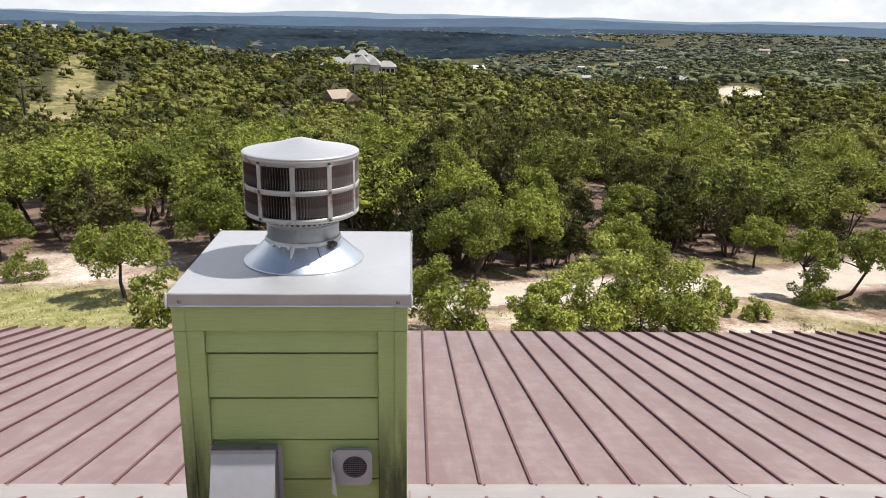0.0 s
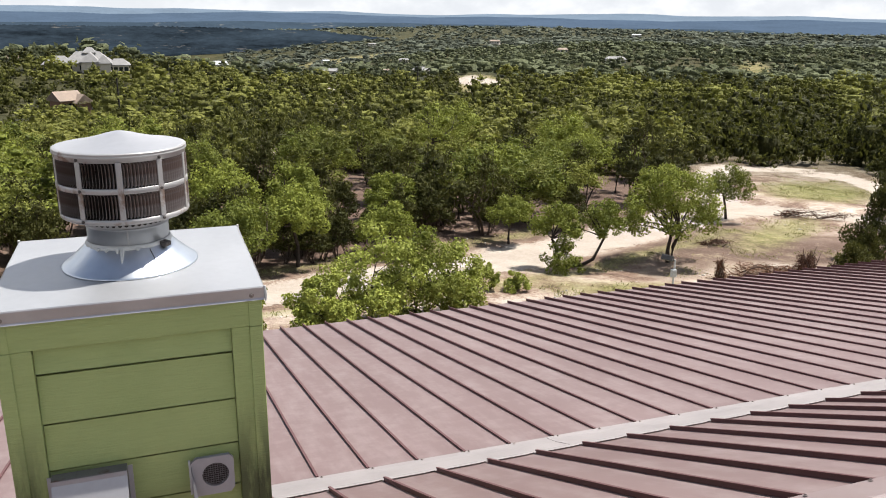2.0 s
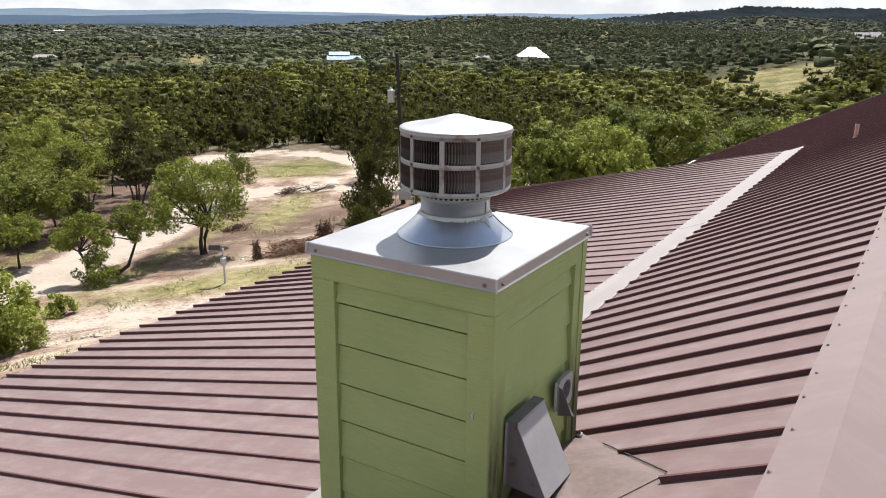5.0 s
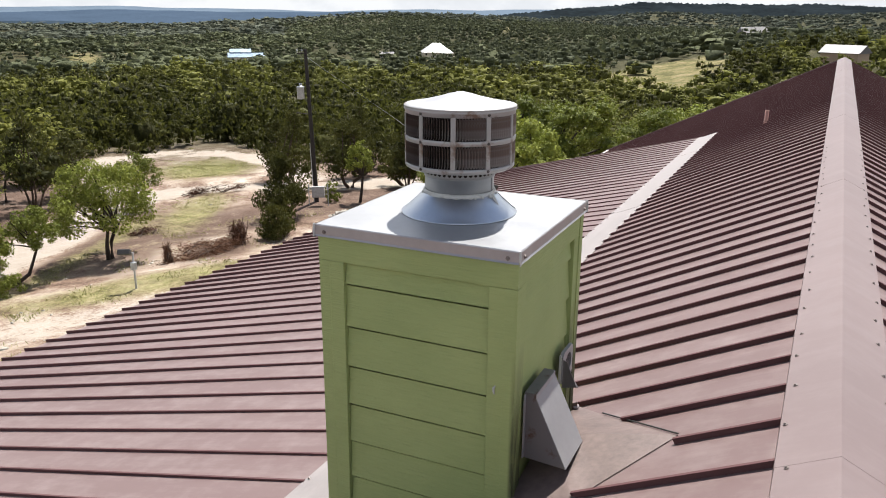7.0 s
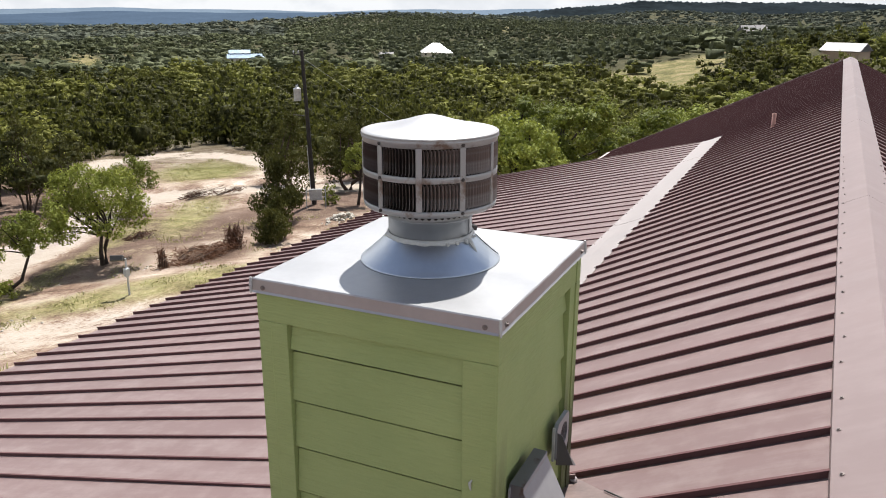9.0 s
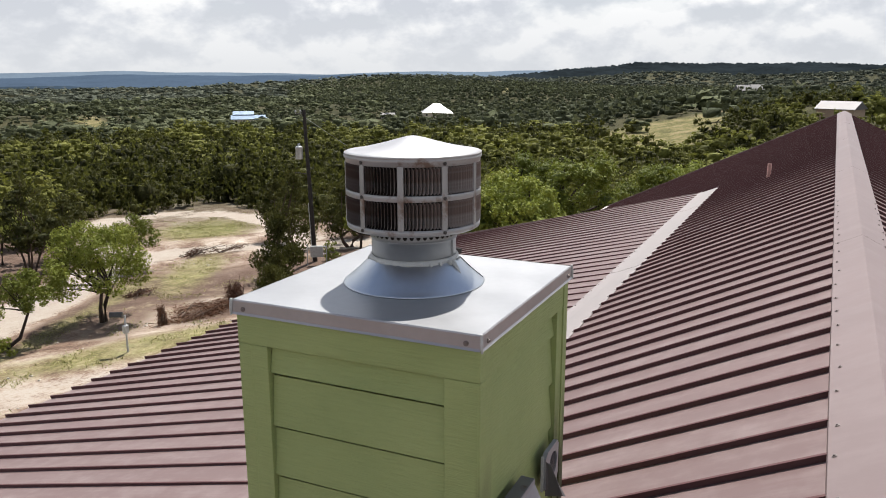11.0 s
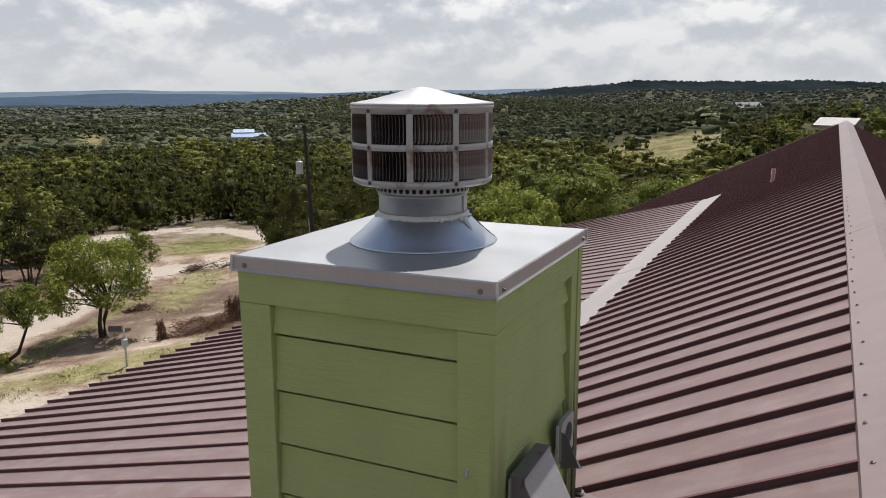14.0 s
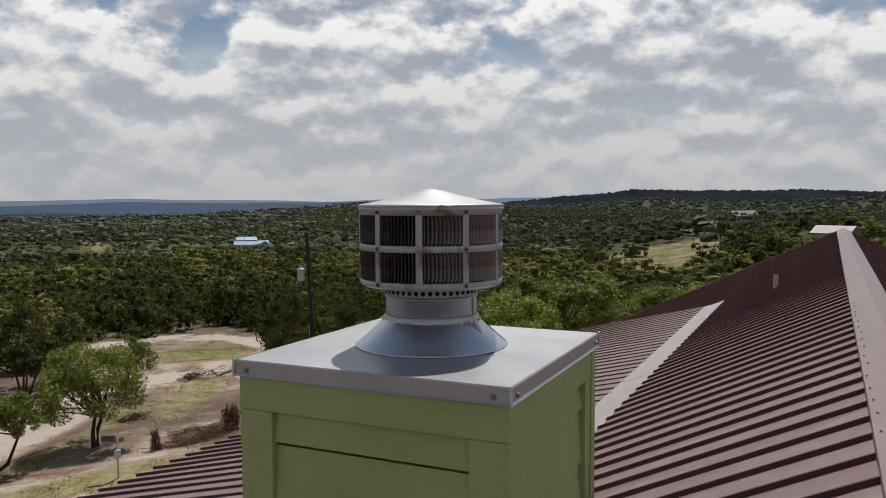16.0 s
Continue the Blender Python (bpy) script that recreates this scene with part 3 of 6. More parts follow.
def roof_sheet(name, u0, u1, v0, w0, v1, w1):
    bm = bmesh.new()
    slab(bm, u0, u1, v0, w0, v1, w1)
    return part(name, bm, M_ROOF, roof)


# Slopes: the main one that falls to the bend, the shallow one over the porch, the far bay, and the one behind the ridge.
roof_sheet("main_slope", LEFT_U, PORCH_U, CREST_V, CREST_W, BEND_V - 0.2, up_w(BEND_V - 0.2))
roof_sheet("porch_slope", LEFT_U, PORCH_U, BEND_V - 0.2, up_w(BEND_V - 0.2) - 0.012, EAVE_V, low_w(EAVE_V))
roof_sheet("far_slope", PORCH_U + 0.003, RIGHT_U, CREST_V, CREST_W, MAIN_EAVE_V, up_w(MAIN_EAVE_V))
roof_sheet("back_slope", LEFT_U, RIGHT_U, CREST_V - 0.004, CREST_W, -11.0, up_w(-11.0))


def seam_mesh(length, h):
    """A folded upright rib, a little wider along its top; it runs from the origin down +y."""
    bm = bmesh.new()
    t = 0.010
    prof = [(-t * 0.6, 0, -0.004), (t * 0.6, 0, -0.004), (t * 0.55, 0, h * 0.72), (t, 0, h * 0.76), (t, 0, h), (-t, 0, h), (-t, 0, h * 0.76), (-t * 0.55, 0, h * 0.72)]
    prism(bm, [(-p[0], p[1], p[2]) for p in prof], (0, 0, 0), (0, length, 0))
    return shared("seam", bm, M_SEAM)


def seam_run(name, u_first, count, v0, v1, w_of, skip=(), h=0.033):
    w0, w1 = w_of(v0), w_of(v1)
    length = math.hypot(v1 - v0, w1 - w0)
    me = seam_mesh(length, h)
    d = Vector((0, v1 - v0, w1 - w0)).normalized()
    side = Vector((1, 0, 0)) if d.y > 0 else Vector((-1, 0, 0))
    rot = Matrix((side, d, side.cross(d))).transposed().to_4x4()
    for i in range(count):
        if i in skip:
            continue
        placed(name, me, roof, Matrix.Translation((u_first + i * PITCH, v0, w0)) @ rot)


U0_UP = 0.85 - 29 * PITCH
U0_LOW = 2.06 - 32 * PITCH
n_up = int((PORCH_U - U0_UP) / PITCH) + 1
# the ribs that end at the chimney and its saddle are laid one by one below
near_chase = [i for i in range(n_up) if -0.20 < U0_UP + i * PITCH < 1.25]
seam_run("seam", U0_UP, n_up, CREST_V + 0.20, BEND_V - 0.47, up_w, near_chase)
seam_run("seam", U0_LOW, int((PORCH_U - U0_LOW) / PITCH) + 1, BEND_V + 0.02, EAVE_V + 0.015, low_w, [i for i in range(60) if U0_LOW + i * PITCH < LEFT_U], 0.049)
seam_run("seam", U0_UP + n_up * PITCH, int((RIGHT_U - U0_UP - n_up * PITCH) / PITCH), CREST_V + 0.20, MAIN_EAVE_V, up_w)
seam_run("seam", U0_UP + 0.05, int((RIGHT_U - U0_UP) / PITCH), CREST_V - 0.20, -11.0, up_w)
for i in near_chase:
    u = U0_UP + i * PITCH
    seam_run("seam", u, 1, CREST_V + 0.20, -0.37 if u > 0.8 else (-0.72 if u > 0.4 else -0.32), up_w)
    seam_run("seam", u, 1, 1.16, BEND_V - 0.47, up_w)

# Ridge cap in overlapping lengths with a row of screws along both edges.
screw_bm = bmesh.new()
lathe(screw_bm, 0, 0, [(0.011, 0.0), (0.011, 0.003), (0.006, 0.004), (0.006, 0.009), (0.001, 0.010)], 8)
SCREW = shared("screw", screw_bm, M_SCREW)
CAP_HALF, CAP_RISE = 0.238, 0.052
cap_thing = thing("ridge_cap", (1.5, 0, -2), "mauve-brown folded metal ridge cap with exposed screws", "ridge cap", kind="structure")
cap_thing.matrix_basis = roof.matrix_basis.copy()
u = -0.06 - 3 * 3.05
k = 0
while u < RIGHT_U:
    bm = bmesh.new()
    e = 0.0010 if k % 2 else 0.0
    z0, t = CREST_W + CAP_RISE + e, 0.003
    u1 = min(u + 3.05 + 0.06, RIGHT_U)
    half = CAP_HALF + e
    prof = [(CREST_V - half - 0.004, z0 - UP_SLOPE * half - 0.030), (CREST_V - half, z0 - UP_SLOPE * half), (CREST_V - 0.012, z0 - 0.002), (CREST_V, z0 + 0.004), (CREST_V + 0.012, z0 - 0.002), (CREST_V + half, z0 - UP_SLOPE * half), (CREST_V + half + 0.004, z0 - UP_SLOPE * half - 0.030)]
    loop = [(0, v, w) for v, w in prof] + [(0, v, w - t) for v, w in prof[::-1]]
    prism(bm, loop, (u, 0, 0), (u1, 0, 0))
    part("cap_length", bm, M_RIDGE, cap_thing)
    u, k = u + 3.05, k + 1
for i in range(30):
    for sgn in (-1, 1):
        jit = random.uniform(-0.05, 0.05)
        v = CREST_V + sgn * (CAP_HALF - random.uniform(0.018, 0.05))
        w = CREST_W + CAP_RISE + 0.003 - UP_SLOPE * abs(v - CREST_V)
        placed("screw", SCREW, cap_thing, Matrix.Translation((-2.9 + i * PITCH + jit, v, w)) @ pose(0, 0, 0, -sgn * 25.6))

# Bare metal flashing over the bend, with a tongue up each pan between the ribs.
bend = thing("bend_flashing", (1.5, 0, -2), "dull bare-metal transition flashing across the bend of the roof", "flashing", kind="structure")
bend.matrix_basis = roof.matrix_basis.copy()
u, k = 3.60 - 5 * 3.05, 0
while u < PORCH_U + 0.15:
    e = 0.003 if k % 2 else 0.0
    bm = bmesh.new()
    v0, v1 = BEND_V - 0.45, BEND_V + 0.035
    z0 = up_w(v0) + 0.010 + e
    zm, z1 = up_w(BEND_V - 0.04) + 0.034 + e, low_w(v1) + 0.040 + e
    prof = [(v0, z0), (BEND_V - 0.15, up_w(BEND_V - 0.15) + 0.022 + e), (BEND_V - 0.04, zm), (v1, z1), (v1 + 0.003, z1 - 0.035)]
    loop = [(0, v, w) for v, w in prof] + [(0, v - 0.002, w - 0.003) for v, w in prof[::-1]]
    prism(bm, loop, (max(u, LEFT_U), 0, 0), (min(u + 3.08, PORCH_U + 0.12), 0, 0))
    part("flashing_length", bm, M_STRIP, bend)
    u, k = u + 3.05, k + 1
tongue = bmesh.new()
prism(tongue, [(0.02, 0.02, 0.0), (0.02, -0.015, 0.008), (0.06, -0.034, 0.016), (0.30, -0.028, 0.013), (0.385, -0.006, 0.003), (0.385, 0.02, 0.0)], (0, 0, 0.004), (0, 0, 0.010))
TONGUE = shared("tongue", tongue, M_STRIP)
for i in range(int((PORCH_U - U0_UP) / PITCH)):
    placed("tongue", TONGUE, bend, Matrix.Translation((U0_UP + i * PITCH, BEND_V - 0.45, up_w(BEND_V - 0.45) + 0.003)))
for i in range(60):
    u = U0_LOW + i * PITCH + 0.03
    if -4 < u < 16:
        placed("screw", SCREW, bend, Matrix.Translation((u, BEND_V + 0.005, low_w(BEND_V + 0.005) + 0.046)))

# Edge trims, soffits and the walls that carry the roof.
bm = bmesh.new()
box(bm, LEFT_U, PORCH_U + 0.02, EAVE_V - 0.02, EAVE_V + 0.004, low_w(EAVE_V) - 0.17, low_w(EAVE_V) - 0.006, 0.004)
prism(bm, [(PORCH_U, BEND_V, low_w(BEND_V) + 0.05), (PORCH_U, EAVE_V, low_w(EAVE_V) + 0.05), (PORCH_U, EAVE_V, low_w(EAVE_V) - 0.17), (PORCH_U, BEND_V, low_w(BEND_V) - 0.25)], (0.004, 0, 0), (0.03, 0, 0))
part("eave_trim", bm, M_ROOF, roof)
bm = bmesh.new()
prism(bm, [(RIGHT_U, CREST_V, CREST_W + 0.05), (RIGHT_U, MAIN_EAVE_V, up_w(MAIN_EAVE_V) + 0.05), (RIGHT_U, MAIN_EAVE_V, up_w(MAIN_EAVE_V) - 0.2), (RIGHT_U, CREST_V, CREST_W - 0.2)], (0.002, 0, 0), (0.04, 0, 0))
part("rake_trim", bm, M_ROOF, roof)
WALL_PLAN = ((LEFT_U + 0.4, PORCH_U - 0.4, EAVE_V - 2.2, EAVE_V - 2.0, low_w(EAVE_V - 2.0)), (PORCH_U - 0.4, RIGHT_U - 0.5, MAIN_EAVE_V - 0.8, MAIN_EAVE_V - 0.6, up_w(MAIN_EAVE_V - 0.6)),
             (LEFT_U + 0.4, RIGHT_U - 0.5, -10.4, -10.2, up_w(-10.4)))
for name, (x0, x1, y0, y1, top) in zip(("wall_north", "wall_north_bay", "wall_south"), WALL_PLAN):
    bm = bmesh.new()
    box(bm, x0, x1, y0, y1, -14.0, top - 0.12)
    tagged(part(name, bm, M_WALL), "pale plastered outer wall of the house", "wall", kind="structure")
for name, x in (("wall_west", LEFT_U + 0.4), ("wall_east", RIGHT_U - 0.7)):
    bm = bmesh.new()
    prism(bm, [(x, -10.2, -14), (x, 6.6, -14), (x, 6.6, -4.9), (x, CREST_V, CREST_W - 0.25), (x, -10.2, -4.9)], (0, 0, 0), (0.2, 0, 0))
    tagged(part(name, bm, M_WALL), "pale plastered gable wall of the house", "wall", kind="structure")


# ---- chimney ----
CX1, CY1 = 1.125, 1.110
FRIEZE = -0.19
LAPS = (-0.306, -0.543, -0.772, -0.996, -1.220, -1.444, -1.668, -1.892)
chase = thing("chimney_chase", (0.56, 0.55, -2.1), "green painted chimney chase with lap siding and sooty lower boards", "chimney")
bm = bmesh.new()
box(bm, 0.075, CX1 - 0.075, 0.075, CY1 - 0.075, -2.3, -0.03)
part("core", bm, M_GREEN, chase)
# four faces: origin, along, outward, width
FACES = (((0, 0), (1, 0), (0, -1), CX1), ((0, CY1), (0, -1), (-1, 0), CY1), ((CX1, CY1), (-1, 0), (0, 1), CX1), ((CX1, 0), (0, 1), (1, 0), CY1))
for (ox, oy), (ax, ay), (nx, ny), width in FACES:
    def face_solid(outline, lo, hi, ox=ox, oy=oy, ax=ax, ay=ay, nx=nx, ny=ny):
        """outline: (along, up) with depths lo..hi, positive outward from a line set 42 mm in."""
        b_ = bmesh.new()
        prism(b_, [(ox + ax * s - nx * 0.042, oy + ay * s - ny * 0.042, z) for s, z in outline], (nx * lo, ny * lo, 0), (nx * hi, ny * hi, 0))
        bmesh.ops.bevel(b_, geom=b_.edges[:], offset=0.002, segments=1, affect="EDGES")
        bmesh.ops.recalc_face_normals(b_, faces=b_.faces[:])
        return b_
    inset = 0.012 if ax else 0.006
    part("corner_board", face_solid([(inset, FRIEZE - 0.002), (0.152, FRIEZE - 0.002), (0.152, -2.3), (inset, -2.3)], -0.03, 0.029), M_GREEN, chase)
    part("corner_board", face_solid([(width - 0.152, FRIEZE - 0.002), (width - inset, FRIEZE - 0.002), (width - inset, -2.3), (width - 0.152, -2.3)], -0.03, 0.029), M_GREEN, chase)
    part("frieze_board", face_solid([(inset, -0.02), (width - inset, -0.02), (width - inset, FRIEZE), (inset, FRIEZE)], -0.03, 0.031), M_GREEN, chase)
    top = FRIEZE - 0.010
    for lap in LAPS:
        b_ = bmesh.new()
        s0, s1 = 0.154, width - 0.154
        def pt(s, d, z):
            return (ox + ax * s + nx * (d - 0.042), oy + ay * s + ny * (d - 0.042), z)
        sag = random.uniform(-0.0015, 0.0015)
        prism(b_, [pt(s0, -0.014, top), pt(s0, -0.002, top), pt(s0, 0.015, lap + sag), pt(s0, 0.003, lap + sag)], (0, 0, 0), (ax * (s1 - s0), ay * (s1 - s0), 0))
        bmesh.ops.recalc_face_normals(b_, faces=b_.faces[:])
        part("siding_board", b_, M_GREEN, chase)
        top = lap - 0.017

bm = bmesh.new()
tube(bm, [(0.011, 0.106, -0.700), (0.006, 0.113, -0.712), (0.007, 0.112, -0.735), (0.011, 0.110, -0.748)], [0.003, 0.006, 0.005, 0.002], 6)
part("sealant_smear", bm, M_SEAL, chase, "white sealant smear")

# Sheet-metal cap: a shallow pan, slightly crowned, with hemmed corners and rivets.
cap = thing("chase_cap", (0.56, 0.55, -0.06), "white sheet-metal chimney cap with folded edges", "chimney cap")
bm = bmesh.new()
n = 12
grid = [[bm.verts.new((CX1 * i / n, CY1 * j / n, 0.010 * math.sin(math.pi * i / n) * math.sin(math.pi * j / n) + 0.0012 * noise.noise((i * 0.9, j * 0.9, 2)))) for j in range(n + 1)] for i in range(n + 1)]
for i in range(n):
    for j in range(n):
        bm.faces.new((grid[i][j], grid[i + 1][j], grid[i + 1][j + 1], grid[i][j + 1]))
part("pan", bm, M_CAP, cap, smooth=True)
for a, b in (((0, 0), (CX1, 0)), ((CX1, 0), (CX1, CY1)), ((CX1, CY1), (0, CY1)), ((0, CY1), (0, 0))):
    bm = bmesh.new()
    d = Vector((b[0] - a[0], b[1] - a[1], 0)).normalized()
    o = Vector((d.y, -d.x, 0))
    A_, B_ = Vector((*a, 0)), Vector((*b, 0))
    m_ = 14
    rows = []
    for q in range(m_ + 1):
        p = A_.lerp(B_, q / m_) 
        wav = 0.0016 * noise.noise((q * 0.7, a[0] * 3, b[1] * 5))
        rows.append([bm.verts.new(p + o * (0.0 + wav) + Vector((0, 0, 0.0015))), bm.verts.new(p + o * (0.004 + wav) - Vector((0, 0, 0.004))), bm.verts.new(p + o * (0.005 + wav) - Vector((0, 0, 0.052))), bm.verts.new(p + o * (0.011 + wav) - Vector((0, 0, 0.060))), bm.verts.new(p + o * (0.002 + wav) - Vector((0, 0, 0.060)))])
    for r0, r1 in zip(rows, rows[1:]):
        for q in range(4):
            bm.faces.new((r0[q], r0[q + 1], r1[q + 1], r1[q]))
    bmesh.ops.recalc_face_normals(bm, faces=bm.faces[:])
    part("drip_edge", bm, M_EDGE, cap)
    for s in (0.05, 0.95):
        p = A_.lerp(B_, s) + o * 0.005 - Vector((0, 0, 0.036))
        placed("rivet", SCREW, cap, Matrix.Translation(p) @ o.to_track_quat("Z", "Y").to_matrix().to_4x4())
for cx_, cy_, sx, sy in ((0, 0, -1, -1), (CX1, 0, 1, -1), (0, CY1, -1, 1), (CX1, CY1, 1, 1)):
    bm = bmesh.new()
    tube(bm, [(cx_ + sx * 0.004, cy_ + sy * 0.004, 0.004), (cx_ + sx * 0.007, cy_ + sy * 0.006, -0.03), (cx_ + sx * 0.006, cy_ + sy * 0.008, -0.066)], [0.006, 0.007, 0.004], 7)
    part("corner_hem", bm, M_SEAL, cap)

# Chimney terminal: cone flashing, pipe, pierced collar and a louvred drum under a shallow lid.
AX, AY = 0.5625, 0.554
vent = thing("chimney_terminal", (AX, AY, 0.0), "round louvred steel chimney terminal with a shallow conical lid", "chimney terminal")
bm = bmesh.new()
lathe(bm, AX, AY, [(0.290, 0.004), (0.313, 0.008), (0.313, 0.012), (0.306, 0.016), (0.270, 0.046), (0.228, 0.085), (0.200, 0.113), (0.190, 0.122)], 72)
part("cone_flashing", bm, M_CONE, vent, "sloping galvanised cone flashing", True)
bm = bmesh.new()
lathe(bm, AX, AY, [(0.186, 0.10), (0.186, 0.205), (0.190, 0.207), (0.190, 0.213), (0.186, 0.215), (0.186, 0.222)], 64)
part("pipe", bm, M_PIPE, vent, "dull galvanised pipe", True)
bm = bmesh.new()
box(bm, AX - 0.004, AX + 0.004, AY - 0.190, AY - 0.184, 0.105, 0.205, 0.001)
part("pipe_seam", bm, M_PIPE, vent)
bm = bmesh.new()
seg = 90
rings = []
for q in range(6):
    ring = []
    for i in range(seg):
        a = i * math.tau / seg
        lump = 0.006 * noise.noise((math.cos(a) * 9, math.sin(a) * 9, 1.0)) + 0.010 * max(0, noise.noise((math.cos(a) * 14, math.sin(a) * 14, 5.0)))
        b = q / 5 * math.pi
        rr_ = 0.188 + (0.006 + lump) * math.sin(b) + 0.004 * (1 - q / 5)
        ring.append(bm.verts.new((AX + rr_ * math.cos(a), AY + rr_ * math.sin(a), 0.124 - 0.012 * math.cos(b) - 1.3 * max(0, lump) * (1 - q / 5))))
    rings.append(ring)
for lo, hi in zip(rings, rings[1:]):
    for i in range(seg):
        bm.faces.new((lo[i], lo[(i + 1) % seg], hi[(i + 1) % seg], hi[i]))
part("sealant_bead", bm, M_SEAL, vent, "lumpy grey-white sealant bead", True)
for a, length in ((262, 0.052), (256, 0.014), (241, 0.010), (228, 0.009), (281, 0.008)):
    bm = bmesh.new()
    c, s = math.cos(radians(a)), math.sin(radians(a))
    pts = []
    for q in range(5):
        f = q / 4
        pts.append((AX + c * (0.200 + 0.85 * length * f), AY + s * (0.200 + 0.85 * length * f), 0.118 - length * 1.05 * f + 0.004))
    tube(bm, pts, [0.011, 0.010, 0.008, 0.006, 0.002], 7)
    part("sealant_drip", bm, M_SEAL, vent)
for a in (318, 324):
    bm = bmesh.new()
    c, s = math.cos(radians(a)), math.sin(radians(a))
    box(bm, -0.006, 0.030, -0.010, 0.010, 0, 0.022, 0.002)
    bmesh.ops.transform(bm, matrix=Matrix.Translation((AX + c * 0.196, AY + s * 0.196, 0.112)) @ pose(0, 0, 0, 0, 10, a), verts=bm.verts)
    part("clamp_lug", bm, M_SCREWD, vent)
bm = bmesh.new()
c, s_ = math.cos(radians(297)), math.sin(radians(297))
tube(bm, [(AX + c * r, AY + s_ * r, z) for r, z in ((0.202, 0.1125), (0.229, 0.0855), (0.271, 0.0465), (0.307, 0.0165))], [0.0022] * 4, 5)
part("lap_seam", bm, M_SCREWD, vent, "dark lap seam of the cone")
# pierced collar: a ring with a row of round holes
bm = bmesh.new()
HOLES = 44
for i in range(HOLES):
    a0 = i * math.tau / HOLES
    step = math.tau / HOLES
    rim, hole = [], []
    for q in range(12):
        b = (q + 0.5) * math.tau / 12
        e = max(abs(math.cos(b)), abs(math.sin(b)))
        for store, (du, dz) in ((rim, (math.cos(b) / e * 0.5, math.sin(b) / e * 0.5)), (hole, (math.cos(b) * 0.33, math.sin(b) * 0.33))):
            a = a0 + du * step
            store.append(bm.verts.new((AX + 0.196 * math.cos(a), AY + 0.196 * math.sin(a), 0.236 + dz * 0.030)))
    for q in range(12):
        bm.faces.new((rim[q], rim[(q + 1) % 12], hole[(q + 1) % 12], hole[q]))
part("pierced_collar", bm, M_PIPE, vent, "steel collar with a row of round holes")
bm = bmesh.new()
lathe(bm, AX, AY, [(0.175, 0.212), (0.175, 0.262)], 40)
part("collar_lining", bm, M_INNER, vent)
bm = bmesh.new()
lathe(bm, AX, AY, [(0.190, 0.250), (0.255, 0.252), (0.276, 0.256), (0.288, 0.263), (0.291, 0.268), (0.291, 0.286), (0.287, 0.286), (0.287, 0.270), (0.19, 0.262)], 72)
part("bottom_rim", bm, M_BAND, vent, "spotted steel bottom rim", True)
bm = bmesh.new()
lathe(bm, AX, AY, [(0.291, 0.402), (0.293, 0.404), (0.293, 0.426), (0.291, 0.428), (0.287, 0.428), (0.287, 0.402), (0.291, 0.402)], 72)
part("middle_band", bm, M_BAND, vent, "", True)
bm = bmesh.new()
lathe(bm, AX, AY, [(0.287, 0.543), (0.291, 0.543), (0.292, 0.560), (0.297, 0.562), (0.298, 0.570), (0.294, 0.573), (0.297, 0.576), (0.297, 0.581), (0.293, 0.584), (0.20, 0.584)], 72)
part("top_rim", bm, M_BAND, vent, "rolled steel top rim", True)
bm = bmesh.new()
lathe(bm, AX, AY, [(0.296, 0.578), (0.294, 0.583), (0.275, 0.586), (0.20, 0.600), (0.12, 0.619), (0.06, 0.636), (0.02, 0.645), (0.001, 0.647)], 72)
part("lid", bm, M_LID, vent, "shallow conical sheet-metal lid", True)
bm = bmesh.new()
lathe(bm, AX, AY, [(0.18, 0.258), (0.222, 0.262), (0.222, 0.58)], 48)
part("inner_drum", bm, M_INNER, vent, "inner drum coloured near-black for the shade inside", True)
STRAPS = 10
strap_bm = bmesh.new()
box(strap_bm, 0.287, 0.2935, -0.013, 0.013, 0.284, 0.546, 0.0015)
STRAP = shared("strap", strap_bm, M_BAND)
bolt_bm = bmesh.new()
lathe(bolt_bm, 0, 0, [(0.008, 0), (0.008, 0.004), (0.004, 0.007), (0.0005, 0.0075)], 8)
BOLT = shared("bolt", bolt_bm, M_SCREWD)
fin_bm = bmesh.new()
rows = []
# a tab cut from the drum and turned almost edge-on, pointed where it joins the bands
for z, out, deep in ((0.0, 0.0, 0.001), (0.010, 0.004, 0.020), (0.056, 0.004, 0.022), (0.102, 0.004, 0.020), (0.112, 0.0, 0.001)):
    rows.append([fin_bm.verts.new((0.288 + out, 0.0064 * deep / 0.02, z)), fin_bm.verts.new((0.289 + out, 0.0064 * deep / 0.02 + 0.0016, z)), fin_bm.verts.new((0.288 - deep, -0.0048 * deep / 0.02 + 0.0016, z)), fin_bm.verts.new((0.288 - deep, -0.0048 * deep / 0.02, z))])
for r0, r1 in zip(rows, rows[1:]):
    for q in range(4):
        fin_bm.faces.new((r0[q], r0[(q + 1) % 4], r1[(q + 1) % 4], r1[q]))
FIN = shared("fin", fin_bm, M_FIN)
for k in range(STRAPS):
    a = 197 + k * 360 / STRAPS
    at = Matrix.Translation((AX, AY, 0))
    placed("strap", STRAP, vent, at @ pose(0, 0, 0, 0, 0, a))
    if k % 2:
        for z in (0.274, 0.414, 0.556):
            placed("bolt", BOLT, vent, at @ pose(0, 0, 0, 0, 0, a) @ pose(0.292, 0, z, 0, 90, 0))
    for q in range(11):
        b = a + (q + 1) * 360 / STRAPS / 12
        for z in (0.288, 0.430):
            placed("fin", FIN, vent, at @ pose(0, 0, z, 0, 0, b))

